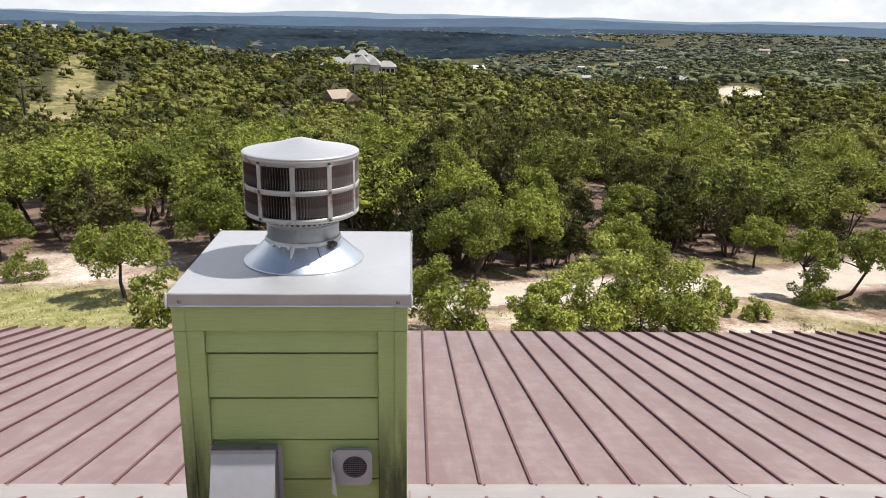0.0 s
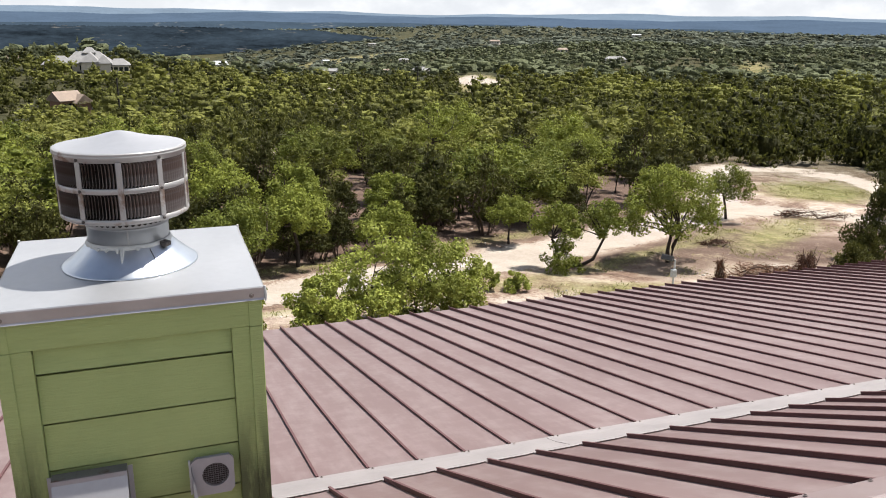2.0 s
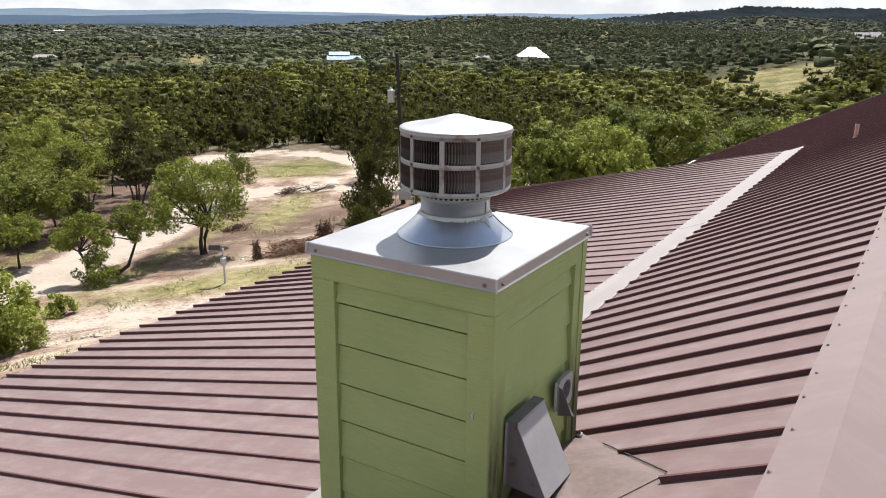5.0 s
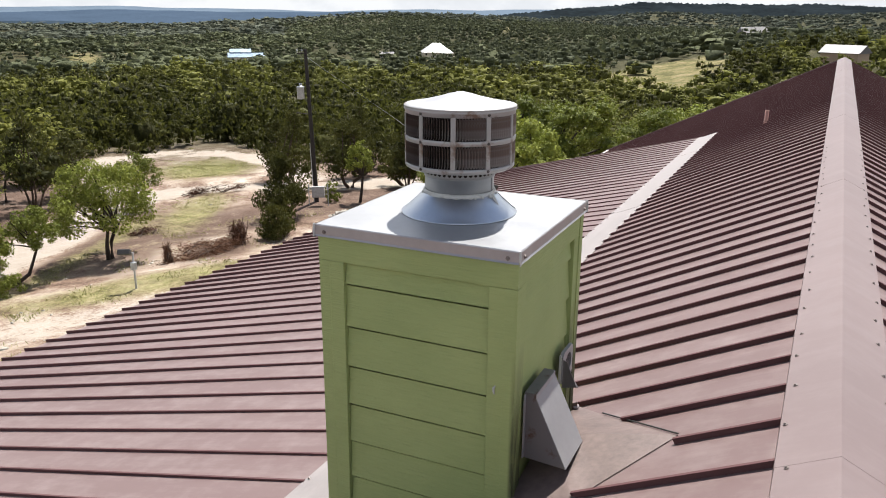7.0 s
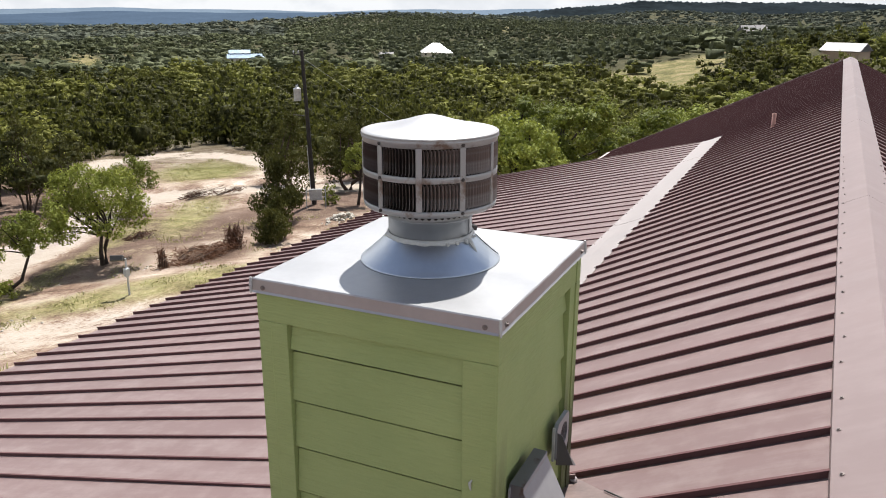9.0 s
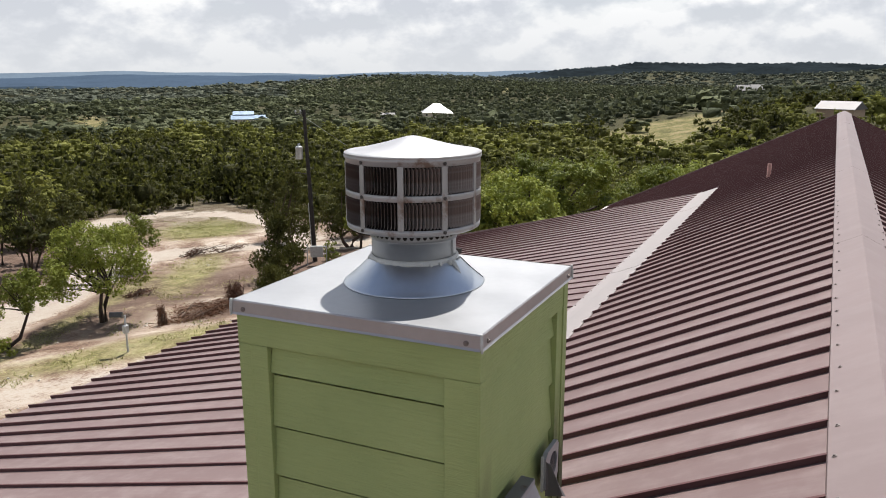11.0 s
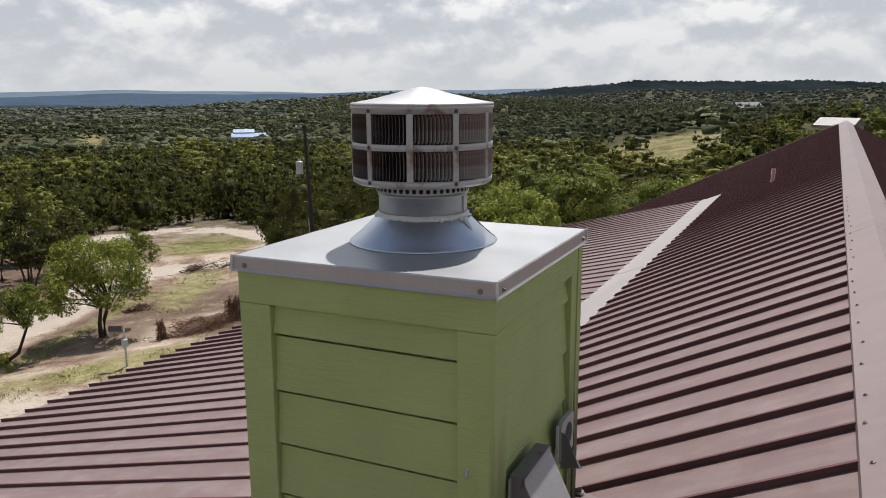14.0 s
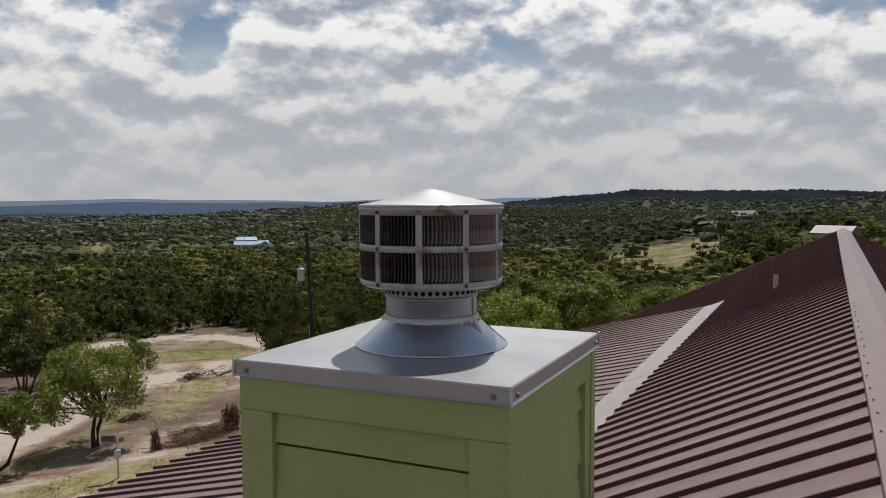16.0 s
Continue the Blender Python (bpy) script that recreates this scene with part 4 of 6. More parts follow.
# Sloping exhaust hood on the face with the vents.
hood = thing("exhaust_hood", (0.32, 0.0, -1.2), "grey sheet-metal exhaust hood with a rusty edge on the chimney", "vent hood")
hx0, hx1, ht, hb = 0.165, 0.475, -0.785, -1.165
bm = bmesh.new()
prism(bm, [(hx0, -0.055, ht - 0.022), (hx1, -0.055, ht - 0.022), (hx1, -0.225, hb), (hx0, -0.225, hb)], (0, -0.003, 0.001), (0, 0.001, 0))
prism(bm, [(hx0, -0.055, ht), (hx1, -0.055, ht), (hx1, -0.055, ht - 0.022), (hx0, -0.055, ht - 0.022)], (0, -0.003, 0), (0, 0.0, 0))
part("front_panel", bm, M_HOOD, hood, "pale grey sloping panel")
bm = bmesh.new()
box(bm, hx0, hx1, -0.056, 0.004, ht, ht + 0.004, 0.001)
part("top_panel", bm, M_HOODD, hood)
for x in (hx0, hx1 - 0.003):
    bm = bmesh.new()
    prism(bm, [(x, 0.004, ht), (x, -0.055, ht), (x, -0.055, ht - 0.022), (x, -0.224, hb), (x, 0.004, hb + 0.015)], (0, 0, 0), (0.003, 0, 0))
    part("cheek", bm, M_HOODD, hood, "dark stained side cheek")
for x0, x1 in ((hx0 - 0.022, hx0 - 0.001), (hx1 + 0.001, hx1 + 0.022)):
    bm = bmesh.new()
    box(bm, x0, x1, -0.004, 0.001, hb + 0.02, ht - 0.006)
    part("wall_flange", bm, M_HOOD, hood)
bm = bmesh.new()
tube(bm, [(hx1 + 0.04, -0.03, -1.125), (hx1 + 0.075, -0.045, -1.112), (hx1 + 0.11, -0.04, -1.13), (hx1 + 0.16, -0.02, -1.17)], [0.006] * 4, 6)
part("cable_tail", bm, M_SEAL, hood)

# Small square vent with a round grille and one bent cheek.
small = thing("wall_vent", (0.84, 0.0, -1.0), "small square metal wall vent with round mesh grille and bent cheek", "wall vent")
vx0, vx1, vz0, vz1 = 0.745, 0.940, -1.005, -0.808
gx, gz, gr = 0.855, -0.902, 0.061
bm = bmesh.new()
outer, inner = [], []
for q in range(24):
    b = (q + 0.5) * math.tau / 24
    e = max(abs(math.cos(b)), abs(math.sin(b)))
    ex = math.cos(b) / e
    ez = math.sin(b) / e
    outer.append((gx + (ex * (vx1 - gx) if ex > 0 else ex * (gx - vx0)), gz + (ez * (vz1 - gz) if ez > 0 else ez * (gz - vz0))))
    inner.append((gx + gr * math.cos(b), gz + gr * math.sin(b)))
fo = [bm.verts.new((x, -0.022, z)) for x, z in outer]
fi = [bm.verts.new((x, -0.022, z)) for x, z in inner]
bo = [bm.verts.new((x, -0.002, z)) for x, z in outer]
bi = [bm.verts.new((x, -0.004, z)) for x, z in inner]
for q in range(24):
    w = (q + 1) % 24
    bm.faces.new((fo[q], fo[w], fi[w], fi[q]))
    bm.faces.new((fo[w], fo[q], bo[q], bo[w]))
    bm.faces.new((fi[q], fi[w], bi[w], bi[q]))
part("face_plate", bm, M_HOOD, small)
# A near-black disc replaces the shaded opening behind the grille.
bm = bmesh.new()
bmesh.ops.create_circle(bm, cap_ends=True, segments=24, radius=gr + 0.004, matrix=Matrix.Translation((gx, -0.005, gz)) @ pose(0, 0, 0, 90))
part("throat_shade", bm, M_INNER, small)
bm = bmesh.new()
for i in range(-5, 6):
    o = i * gr / 5.6
    ln = math.sqrt(gr * gr - o * o)
    tube(bm, [(gx + o, -0.016, gz - ln), (gx + o, -0.016, gz + ln)], [0.0012] * 2, 4)
    tube(bm, [(gx - ln, -0.017, gz + o), (gx + ln, -0.017, gz + o)], [0.0012] * 2, 4)
part("wire_grille", bm, M_HOODD, small, "fine wire grille")
bm = bmesh.new()
prism(bm, [(vx0 + 0.003, -0.02, vz1 - 0.035), (vx0 + 0.003, -0.045, vz1 - 0.045), (vx0 + 0.006, -0.105, vz0 + 0.008), (vx0 + 0.03, -0.112, vz0 - 0.004), (vx0 + 0.004, -0.02, vz0 - 0.012)], (-0.001, 0, 0), (0.002, 0, 0))
part("bent_cheek", bm, M_HOODD, small, "bent dark metal cheek")
bm = bmesh.new()
box(bm, vx0 - 0.008, vx0 + 0.001, -0.012, 0.0, vz0 + 0.01, vz1 - 0.01)
part("caulk_line", bm, M_SEAL, small)

# Saddle that sheds water round the chimney, with step flashing.
saddle = thing("chimney_saddle", (0.55, -0.3, -1.3), "dusty brown sheet-metal saddle behind the chimney", "roof saddle")


def on_roof(u, v, lift):
    return ROOF_TURN @ Vector((u, v, up_w(v) + lift))


bm = bmesh.new()
a_, b_, c_, d_ = on_roof(-0.16, 0.02, 0.02), on_roof(0.02, -0.33, 0.005), on_roof(0.53, -0.72, 0.004), on_roof(1.02, -0.21, 0.006)
e_, f_ = on_roof(1.24, 0.02, 0.02), Vector((0.56, 0.01, -1.22))
vs = [bm.verts.new(p) for p in (a_, b_, c_, d_, e_, f_)]
for q in ((0, 1, 5), (1, 2, 5), (2, 3, 5), (3, 4, 5)):
    bm.faces.new([vs[i] for i in q])
r = bmesh.ops.extrude_face_region(bm, geom=bm.faces[:])
bmesh.ops.translate(bm, vec=(0, 0, 0.002), verts=[g for g in r["geom"] if isinstance(g, bmesh.types.BMVert)])
bmesh.ops.recalc_face_normals(bm, faces=bm.faces[:])
part("saddle_sheet", bm, M_SADDLE, saddle)
bm = bmesh.new()
tube(bm, [on_roof(0.53, -0.72, 0.016), on_roof(0.78, -0.46, 0.017), on_roof(1.02, -0.21, 0.018)], [0.005] * 3, 5)
part("lap_edge", bm, M_DARK, saddle)
bm = bmesh.new()
p = Vector((CX1 + 0.012, -0.012, -1.325))
bmesh.ops.create_icosphere(bm, subdivisions=2, radius=0.019, matrix=Matrix.Translation(p) @ Matrix.Diagonal((1.5, 1.0, 0.6, 1)))
for v in bm.verts:
    v.co += v.co.normalized() * 0.010 * noise.noise(v.co * 40)
part("sealant_blob", bm, M_STRIP, saddle)
for x in (-0.010, CX1 - 0.002):
    bm = bmesh.new()
    prism(bm, [(x, -0.02, up_w(0) + 0.10), (x, CY1 + 0.05, up_w(CY1) + 0.10), (x, CY1 + 0.05, up_w(CY1) - 0.02), (x, -0.02, up_w(0) - 0.02)], (0, 0, 0), (0.012, 0, 0))
    part("side_flashing", bm, M_ROOF, saddle)

# Plumbing pipe that stands out of the main slope.
pp = ROOF_TURN @ Vector((16.6, 0.10, up_w(0.10)))
pipe_thing = thing("vent_pipe", pp, "short copper-brown plumbing vent pipe on the roof", "vent pipe")
bm = bmesh.new()
lathe(bm, pp.x, pp.y, [(0.044, pp.z - 0.08), (0.044, pp.z + 0.29), (0.038, pp.z + 0.29), (0.038, pp.z + 0.2)], 20)
part("pipe", bm, M_COPPER, pipe_thing, "", True)
bm = bmesh.new()
lathe(bm, pp.x, pp.y, [(0.075, pp.z - 0.05), (0.062, pp.z + 0.0), (0.047, pp.z + 0.03)], 20)
part("boot", bm, M_COPPER, pipe_thing, "", True)

# ---- plants ----
def leaf_cloud(rng, centres, radii, count, size, squash=0.8, up=0.35, slim=0.55, upright=0.0):
    """Leaf sprays strewn through round clumps, mostly near their skins; upright: how far the sprays stand on end."""
    centres, radii = np.asarray(centres, float), np.asarray(radii, float)
    pick = rng.choice(len(radii), count, p=radii ** 2 / (radii ** 2).sum())
    d = rng.normal(size=(count, 3))
    d /= np.linalg.norm(d, axis=1)[:, None]
    p = centres[pick] + d * (radii[pick] * (0.45 + 0.62 * rng.random(count) ** 0.6))[:, None] * (1, 1, squash)
    nrm = 0.55 * d + rng.normal(size=(count, 3)) * 0.55 + (0, 0, up)
    nrm /= np.linalg.norm(nrm, axis=1)[:, None]
    grow = rng.normal(size=(count, 3)) * (1 - 0.6 * upright) + (d * 0.5 + (0, 0, 1.3)) * upright
    if upright:
        a = grow / (np.linalg.norm(grow, axis=1)[:, None] + 1e-9)
        b = np.cross(nrm, a)
        b /= np.linalg.norm(b, axis=1)[:, None] + 1e-9
        nrm = np.cross(a, b)
    else:
        a = np.cross(nrm, grow)
        a /= np.linalg.norm(a, axis=1)[:, None] + 1e-9
        b = np.cross(nrm, a)
    s = size * (0.55 + 0.9 * rng.random(count))[:, None]
    bend = nrm * s * 0.18
    v = np.stack([p - a * s - bend, p - b * s * slim, p + a * s - bend, p + b * s * slim], 1).reshape(-1, 3)
    return v, np.arange(count * 4).reshape(-1, 4)


def leaf_mass(rng, centres, radii, n=2, squash=0.8, swell=0.2):
    """The dense inside of a crown: a rough ball in each clump, in quads."""
    k = np.linspace(-1, 1, n + 1)
    index, pts, quads = {}, [], []
    for axis in range(3):
        for side in (-1, 1):
            for i in range(n):
                for j in range(n):
                    q = []
                    for u, w in ((k[i], k[j]), (k[i + 1], k[j]), (k[i + 1], k[j + 1]), (k[i], k[j + 1])):
                        c = [u, w]
                        c.insert(axis, side)
                        c = tuple(round(float(e), 4) for e in c)
                        if c not in index:
                            index[c] = len(pts)
                            pts.append(c)
                        q.append(index[c])
                    quads.append(q if (side > 0) == (axis != 1) else q[::-1])
    ball = np.array(pts)
    ball /= np.linalg.norm(ball, axis=1)[:, None]
    quads = np.array(quads)
    vs, qs = [], []
    for c, r in zip(centres, radii):
        b = ball * (1 + swell * rng.normal(size=(len(ball), 1))) * r * (1, 1, squash)
        qs.append(quads + len(vs) * len(ball))
        vs.append(b + np.asarray(c))
    return np.concatenate(vs), np.concatenate(qs)


def limb(bm, start, pts, radii, seg):
    """A tapered limb that grows out of a vertex shared with its fellows."""
    before = set(bm.faces)
    tube(bm, pts, radii, seg) if len(pts) > 1 else tube(bm, [pts[0], pts[0] + Vector((0, 0, radii[0]))], [radii[0], radii[0] * 0.5], seg)
    low = next(f for f in bm.faces if f not in before and len(f.verts) == seg)
    ring = list(low.verts)
    bm.faces.remove(low)
    for i in range(seg):
        bm.faces.new((ring[i], ring[(i + 1) % seg], start))


def crown_clumps(rng, kind, height, spread, skirt=1.0):
    """Centres and sizes of the leaf clumps, and where the leaves begin."""
    cs, rs = [], []
    if kind == "oak":
        base = height * rng.uniform(0.36, 0.46) * skirt
        for _ in range(44):
            rho, a = math.sqrt(rng.uniform(0.02, 1)), rng.uniform(0, math.tau)
            z = base + (height - base) * (1 - 0.55 * rho ** 2) * rng.uniform(0.22, 0.92)
            cs.append((rho * spread * 0.44 * math.cos(a), rho * spread * 0.44 * math.sin(a), z))
            rs.append(spread * rng.uniform(0.075, 0.145))
    elif kind in ("juniper", "cedar"):
        base = height * (0.12 if kind == "juniper" else 0.30)
        for _ in range(26):
            f = rng.uniform(0.0, 1)
            wide = (1 - f ** 1.6) ** 0.8 * (0.55 + 0.45 * min(1, f * 5))
            rho, a = math.sqrt(rng.uniform(0.05, 1)) * wide, rng.uniform(0, math.tau)
            cs.append((rho * spread * 0.42 * math.cos(a), rho * spread * 0.42 * math.sin(a), base + (height - base) * (0.06 + 0.86 * f)))
            rs.append(spread * rng.uniform(0.13, 0.21) * (1.05 - 0.5 * f))
    else:
        base = height * 0.08
        for _ in range(30):
            rho, a = math.sqrt(rng.uniform(0, 1)), rng.uniform(0, math.tau)
            z = base + (height - base) * (1 - 0.6 * rho ** 2) * rng.uniform(0.04, 0.92)
            cs.append((rho * spread * 0.42 * math.cos(a), rho * spread * 0.42 * math.sin(a), z))
            rs.append(spread * rng.uniform(0.09, 0.15))
    return cs, rs, base


def plant(name, kind, seed, height, spread, leaves, leaf, mat, bark, label, category, stems=1, lean=0.0, group="", splay=0.16, dense=0, crook=0.0, core=0.52, skirt=1.0, girth=1.0):
    """A tree or bush that stands at the origin: tapered stems with limbs, and a crown of leaves in uneven clumps."""
    rng = np.random.default_rng(seed)
    cs, rs, base = crown_clumps(rng, kind, height, spread, skirt)
    top = thing(name, (0, 0, 0), label, category, group)
    bm = bmesh.new()
    order = list(range(len(cs)))
    rng.shuffle(order)
    root = bm.verts.new((0, 0, -0.45))
    thick = height * girth * (0.022 if kind != "bush" else 0.010)
    for s in range(stems):
        a = rng.uniform(0, math.tau)
        off = Vector((math.cos(a), math.sin(a), 0)) * (0.0 if stems == 1 else height * 0.045)
        out = Vector((math.cos(a), math.sin(a), 0)) * (height * (0.05 if stems == 1 else splay))
        fork = off + out + Vector((lean * height, 0, base * rng.uniform(0.85, 1.05) + 0.05 * height))
        kink = off * 1.3 + out * rng.uniform(0.1, 0.6) + Vector((lean * height * 0.35 + rng.normal() * height * 0.012, rng.normal() * height * 0.012, fork.z * 0.5))
        if crook:
            # the stem lies along the ground before it turns up
            root.co = (-crook, 0, -0.3)
            limb(bm, root, [Vector((-crook * 0.97, 0, -0.1)), Vector((-crook * 0.75, 0.03, 0.25)), Vector((-crook * 0.3, 0, 0.32)), Vector((0.05, 0, 0.75)), kink, fork], [thick * 1.5, thick * 1.3, thick * 1.15, thick * 1.0, thick * 0.8, thick * 0.66], 8)
        else:
            limb(bm, root, [off + Vector((0, 0, -0.35)), off + Vector((0, 0, 0.06)), kink, fork], [thick * 1.5, thick * 1.12, thick * 0.86, thick * 0.68], 8)
        hub = bm.verts.new(fork + Vector((0, 0, thick * 0.3)))
        limb(bm, hub, [fork - Vector((0, 0, thick))], [thick * 0.66], 6)
        for i in order[s::stems][:8 if kind == "oak" else 5]:
            c = Vector(cs[i])
            mid = fork.lerp(c, 0.5) + Vector((rng.normal(), rng.normal(), rng.normal() - 0.3)) * height * 0.025
            limb(bm, hub, [fork.lerp(mid, 0.12), mid, c, c + (c - mid) * 0.35], [thick * 0.55, thick * 0.36, thick * 0.17, thick * 0.05], 5)
    part("trunk", bm, bark, top)
    needles = kind in ("juniper", "cedar")
    v, q = leaf_cloud(rng, cs, rs, leaves, leaf, 0.9, 0.3, 0.40 if needles else 0.58, 0.7 if needles else 0.0)
    if dense:
        some = order[:dense]
        mv, mq = leaf_mass(rng, [cs[i] for i in some], [rs[i] * core for i in some], 2 if core > 0.55 else 1)
        q = np.concatenate([q, mq + len(v)])
        v = np.concatenate([v, mv])
    v[:, 0] += lean * height * np.clip(v[:, 2] / height, 0, 1)
    me = raw_mesh("crown", v, q, mat, np.full(len(v), 0.0))
    finish("crown", me, None, top)
    return top


def at_ground(x, y, height, of, turn, wide=1.0, sink=0.1):
    s = height / of
    return Matrix.LocRotScale((x, y, float(ground_z(x, y)) - sink), Euler((0, 0, radians(turn))), (s * wide, s * wide, s))


# Trees of the yard and the edge of the drive, each in its own place.
def set_plant(x, y, height, wide, turn, **kw):
    t = plant(height=height, spread=wide, **kw)
    t.matrix_basis = at_ground(x, y, 1.0, 1.0, turn)
    return t


OAK_T = dict(name="live_oak", kind="oak", mat=M_OAKL, bark=M_BARK, category="tree")
set_plant(33.6, 41.0, 8.0, 6.7, 20, seed=11, leaves=13500, leaf=0.088, girth=0.85, dense=6, core=0.4, stems=2, splay=0.07, skirt=0.66, label="twin-stemmed live oak with an airy bright green crown", **OAK_T)
set_plant(49.2, 54.0, 5.4, 4.6, 200, seed=12, dense=10, core=0.42, leaves=5400, leaf=0.084, lean=0.07, label="small leaning live oak beside the drive", **OAK_T)
set_plant(25.6, 41.6, 4.9, 3.6, 160, seed=13, dense=10, core=0.42, leaves=4590, leaf=0.084, lean=0.10, label="small live oak leaning from a low bank", **OAK_T)
set_plant(27.8, 41.2, 5.2, 3.6, -20, seed=14, dense=10, core=0.42, leaves=4050, leaf=0.084, lean=0.10, crook=2.3, label="live oak with a bent low trunk beside the drive", **OAK_T)
set_plant(25.2, 49.0, 4.2, 3.8, 75, seed=15, dense=10, core=0.42, leaves=4860, leaf=0.084, label="live oak with spreading limbs beyond the drive", **OAK_T)
set_plant(4.8, 42.4, 5.9, 5.3, 30, seed=16, leaves=7020, leaf=0.095, stems=2, label="rounded live oak at the edge of the wood", **OAK_T)
set_plant(8.9, 46.2, 5.8, 4.6, 120, seed=17, leaves=6480, leaf=0.095, label="live oak in front of dark junipers", **OAK_T)
set_plant(15.2, 47.5, 4.1, 4.2, 200, seed=18, leaves=5940, leaf=0.090, stems=2, label="low live oak with pale leaves", **OAK_T)
set_plant(-14.9, 39.5, 5.2, 5.2, 10, seed=19, leaves=7020, leaf=0.090, label="live oak alone on dry grass", **OAK_T)
set_plant(-27.5, 51.0, 4.2, 4.6, 10, seed=20, leaves=5940, leaf=0.095, label="live oak at the edge of the clearing", **OAK_T)
set_plant(-12.0, 48.5, 5.6, 5.4, 80, seed=21, leaves=7560, leaf=0.095, label="greyish live oak behind the clearing", **OAK_T)
set_plant(58.6, 36.2, 6.4, 2.6, 80, seed=22, leaves=2430, leaf=0.090, label="slender live oak beside the power pole", **OAK_T)
for x, y, h, w, sd in ((34, 86, 9.6, 9.0, 71), (45, 77.6, 8.2, 8.0, 72), (41, 69.5, 7.4, 7.0, 73), (5, 54, 6.8, 5.6, 74), (10, 52.2, 6.6, 5.4, 75), (17.5, 54, 5.2, 4.6, 76), (-21, 66, 7.0, 7.0, 77), (-33, 74, 7.0, 7.5, 78), (3, 74, 7.2, 7.5, 79)):
    set_plant(x, y, h, w, sd * 50, seed=sd, leaves=6400, leaf=0.100, stems=2, dense=26, core=0.5, label="broad live oak with a bright crown among dark junipers", group="bright oaks of the wood", **OAK_T)
for x, y, h, w, sd in ((50, 18.0, 9.4, 7.4, 23), (55, 14.5, 10.2, 8.0, 24), (48, 21.5, 8.2, 6.4, 25), (62, 21.5, 10.0, 8.0, 26), (64, 10.5, 9.0, 7.5, 27), (74, 9.5, 9.0, 7.0, 28), (84, 5, 9.4, 7.0, 29), (58, 26.0, 8.6, 6.6, 30)):
    set_plant(x, y, h, w, sd * 40, seed=sd, leaves=7820, leaf=0.120, stems=2, dense=40, core=0.6, label="tall live oak with a dense bright crown behind the roof", group="oaks behind the porch", **{**OAK_T, "mat": M_OAKP})
BUSH_T = dict(name="oak_bush", kind="bush", mat=M_THICKET, bark=M_BARK, category="bush")
set_plant(2.6, 27.4, 3.7, 4.0, 0, seed=31, dense=14, leaves=6410, leaf=0.078, stems=3, label="leafy oak thicket below the porch eave", **BUSH_T)
set_plant(6.4, 26.2, 3.2, 3.0, 20, seed=40, dense=14, leaves=5920, leaf=0.078, stems=3, label="bright leafy thicket close under the eave", **BUSH_T)
set_plant(9.3, 28.8, 5.2, 5.2, 60, seed=32, dense=14, leaves=7890, leaf=0.078, stems=4, label="broad leafy oak thicket below the porch eave", **BUSH_T)
set_plant(11.6, 29.4, 4.6, 4.4, 70, seed=49, dense=14, leaves=5920, leaf=0.078, stems=3, label="dense leafy thicket between its fellows below the eave", **BUSH_T)
set_plant(13.6, 30.6, 4.0, 4.2, 140, seed=33, dense=14, leaves=5920, leaf=0.078, stems=3, label="low leafy oak thicket on the slope", **BUSH_T)
set_plant(-9.5, 28.6, 3.9, 2.6, 200, seed=34, dense=14, leaves=3000, leaf=0.078, stems=3, label="dull green thicket at the foot of the slope", **BUSH_T)
set_plant(-5.6, 32.0, 3.2, 3.0, 40, seed=56, dense=14, leaves=4200, leaf=0.078, stems=3, label="bright leafy thicket on the slope by the track", **BUSH_T)
set_plant(18.0, 36.4, 2.4, 1.8, 0, seed=35, leaves=1480, leaf=0.078, stems=3, label="small bush on the bank of the drive", **BUSH_T)
set_plant(19.6, 35.8, 1.5, 1.7, 0, seed=36, leaves=1230, leaf=0.078, stems=3, label="small low bush on the bank of the drive", **BUSH_T)
set_plant(25.0, 40.2, 2.6, 3.2, 0, seed=37, leaves=2710, leaf=0.078, stems=3, label="bush round the foot of a leaning oak", **BUSH_T)
set_plant(57.5, 38.5, 2.6, 1.8, 0, seed=38, leaves=1230, leaf=0.078, stems=3, label="pale bush beside the meter box", **BUSH_T)
set_plant(-23.0, 45.0, 2.6, 3.0, 0, seed=39, leaves=2220, leaf=0.078, stems=3, label="low bush on the dry clearing", **BUSH_T)
JUN_T = dict(name="juniper", kind="juniper", mat=M_JUN, bark=M_BARKJ, category="tree")
set_plant(50.0, 38.6, 5.6, 5.0, 0, seed=41, leaves=5760, leaf=0.129, label="dense dark green juniper on the bank", **JUN_T)
set_plant(43.4, 34.4, 2.8, 3.4, 90, seed=42, leaves=3040, leaf=0.120, label="low dark juniper beside cut brush", **JUN_T)
set_plant(46.8, 36.4, 3.2, 3.2, 190, seed=43, leaves=1920, leaf=0.120, label="low dark juniper between brush and bank", **JUN_T)

for x, y, h, w, sd in ((63, 46.5, 8.2, 6.6, 44), (67, 42.5, 8.6, 7.0, 45), (70, 37.5, 8.0, 6.4, 46), (67, 51.0, 7.2, 6.4, 47), (73, 45.0, 8.8, 7.0, 48)):
    set_plant(x, y, h, w, sd * 33, seed=sd, leaves=3680, leaf=0.146, stems=2, dense=20, label="tall dark juniper behind the power pole", group="junipers behind the pole", **JUN_T)

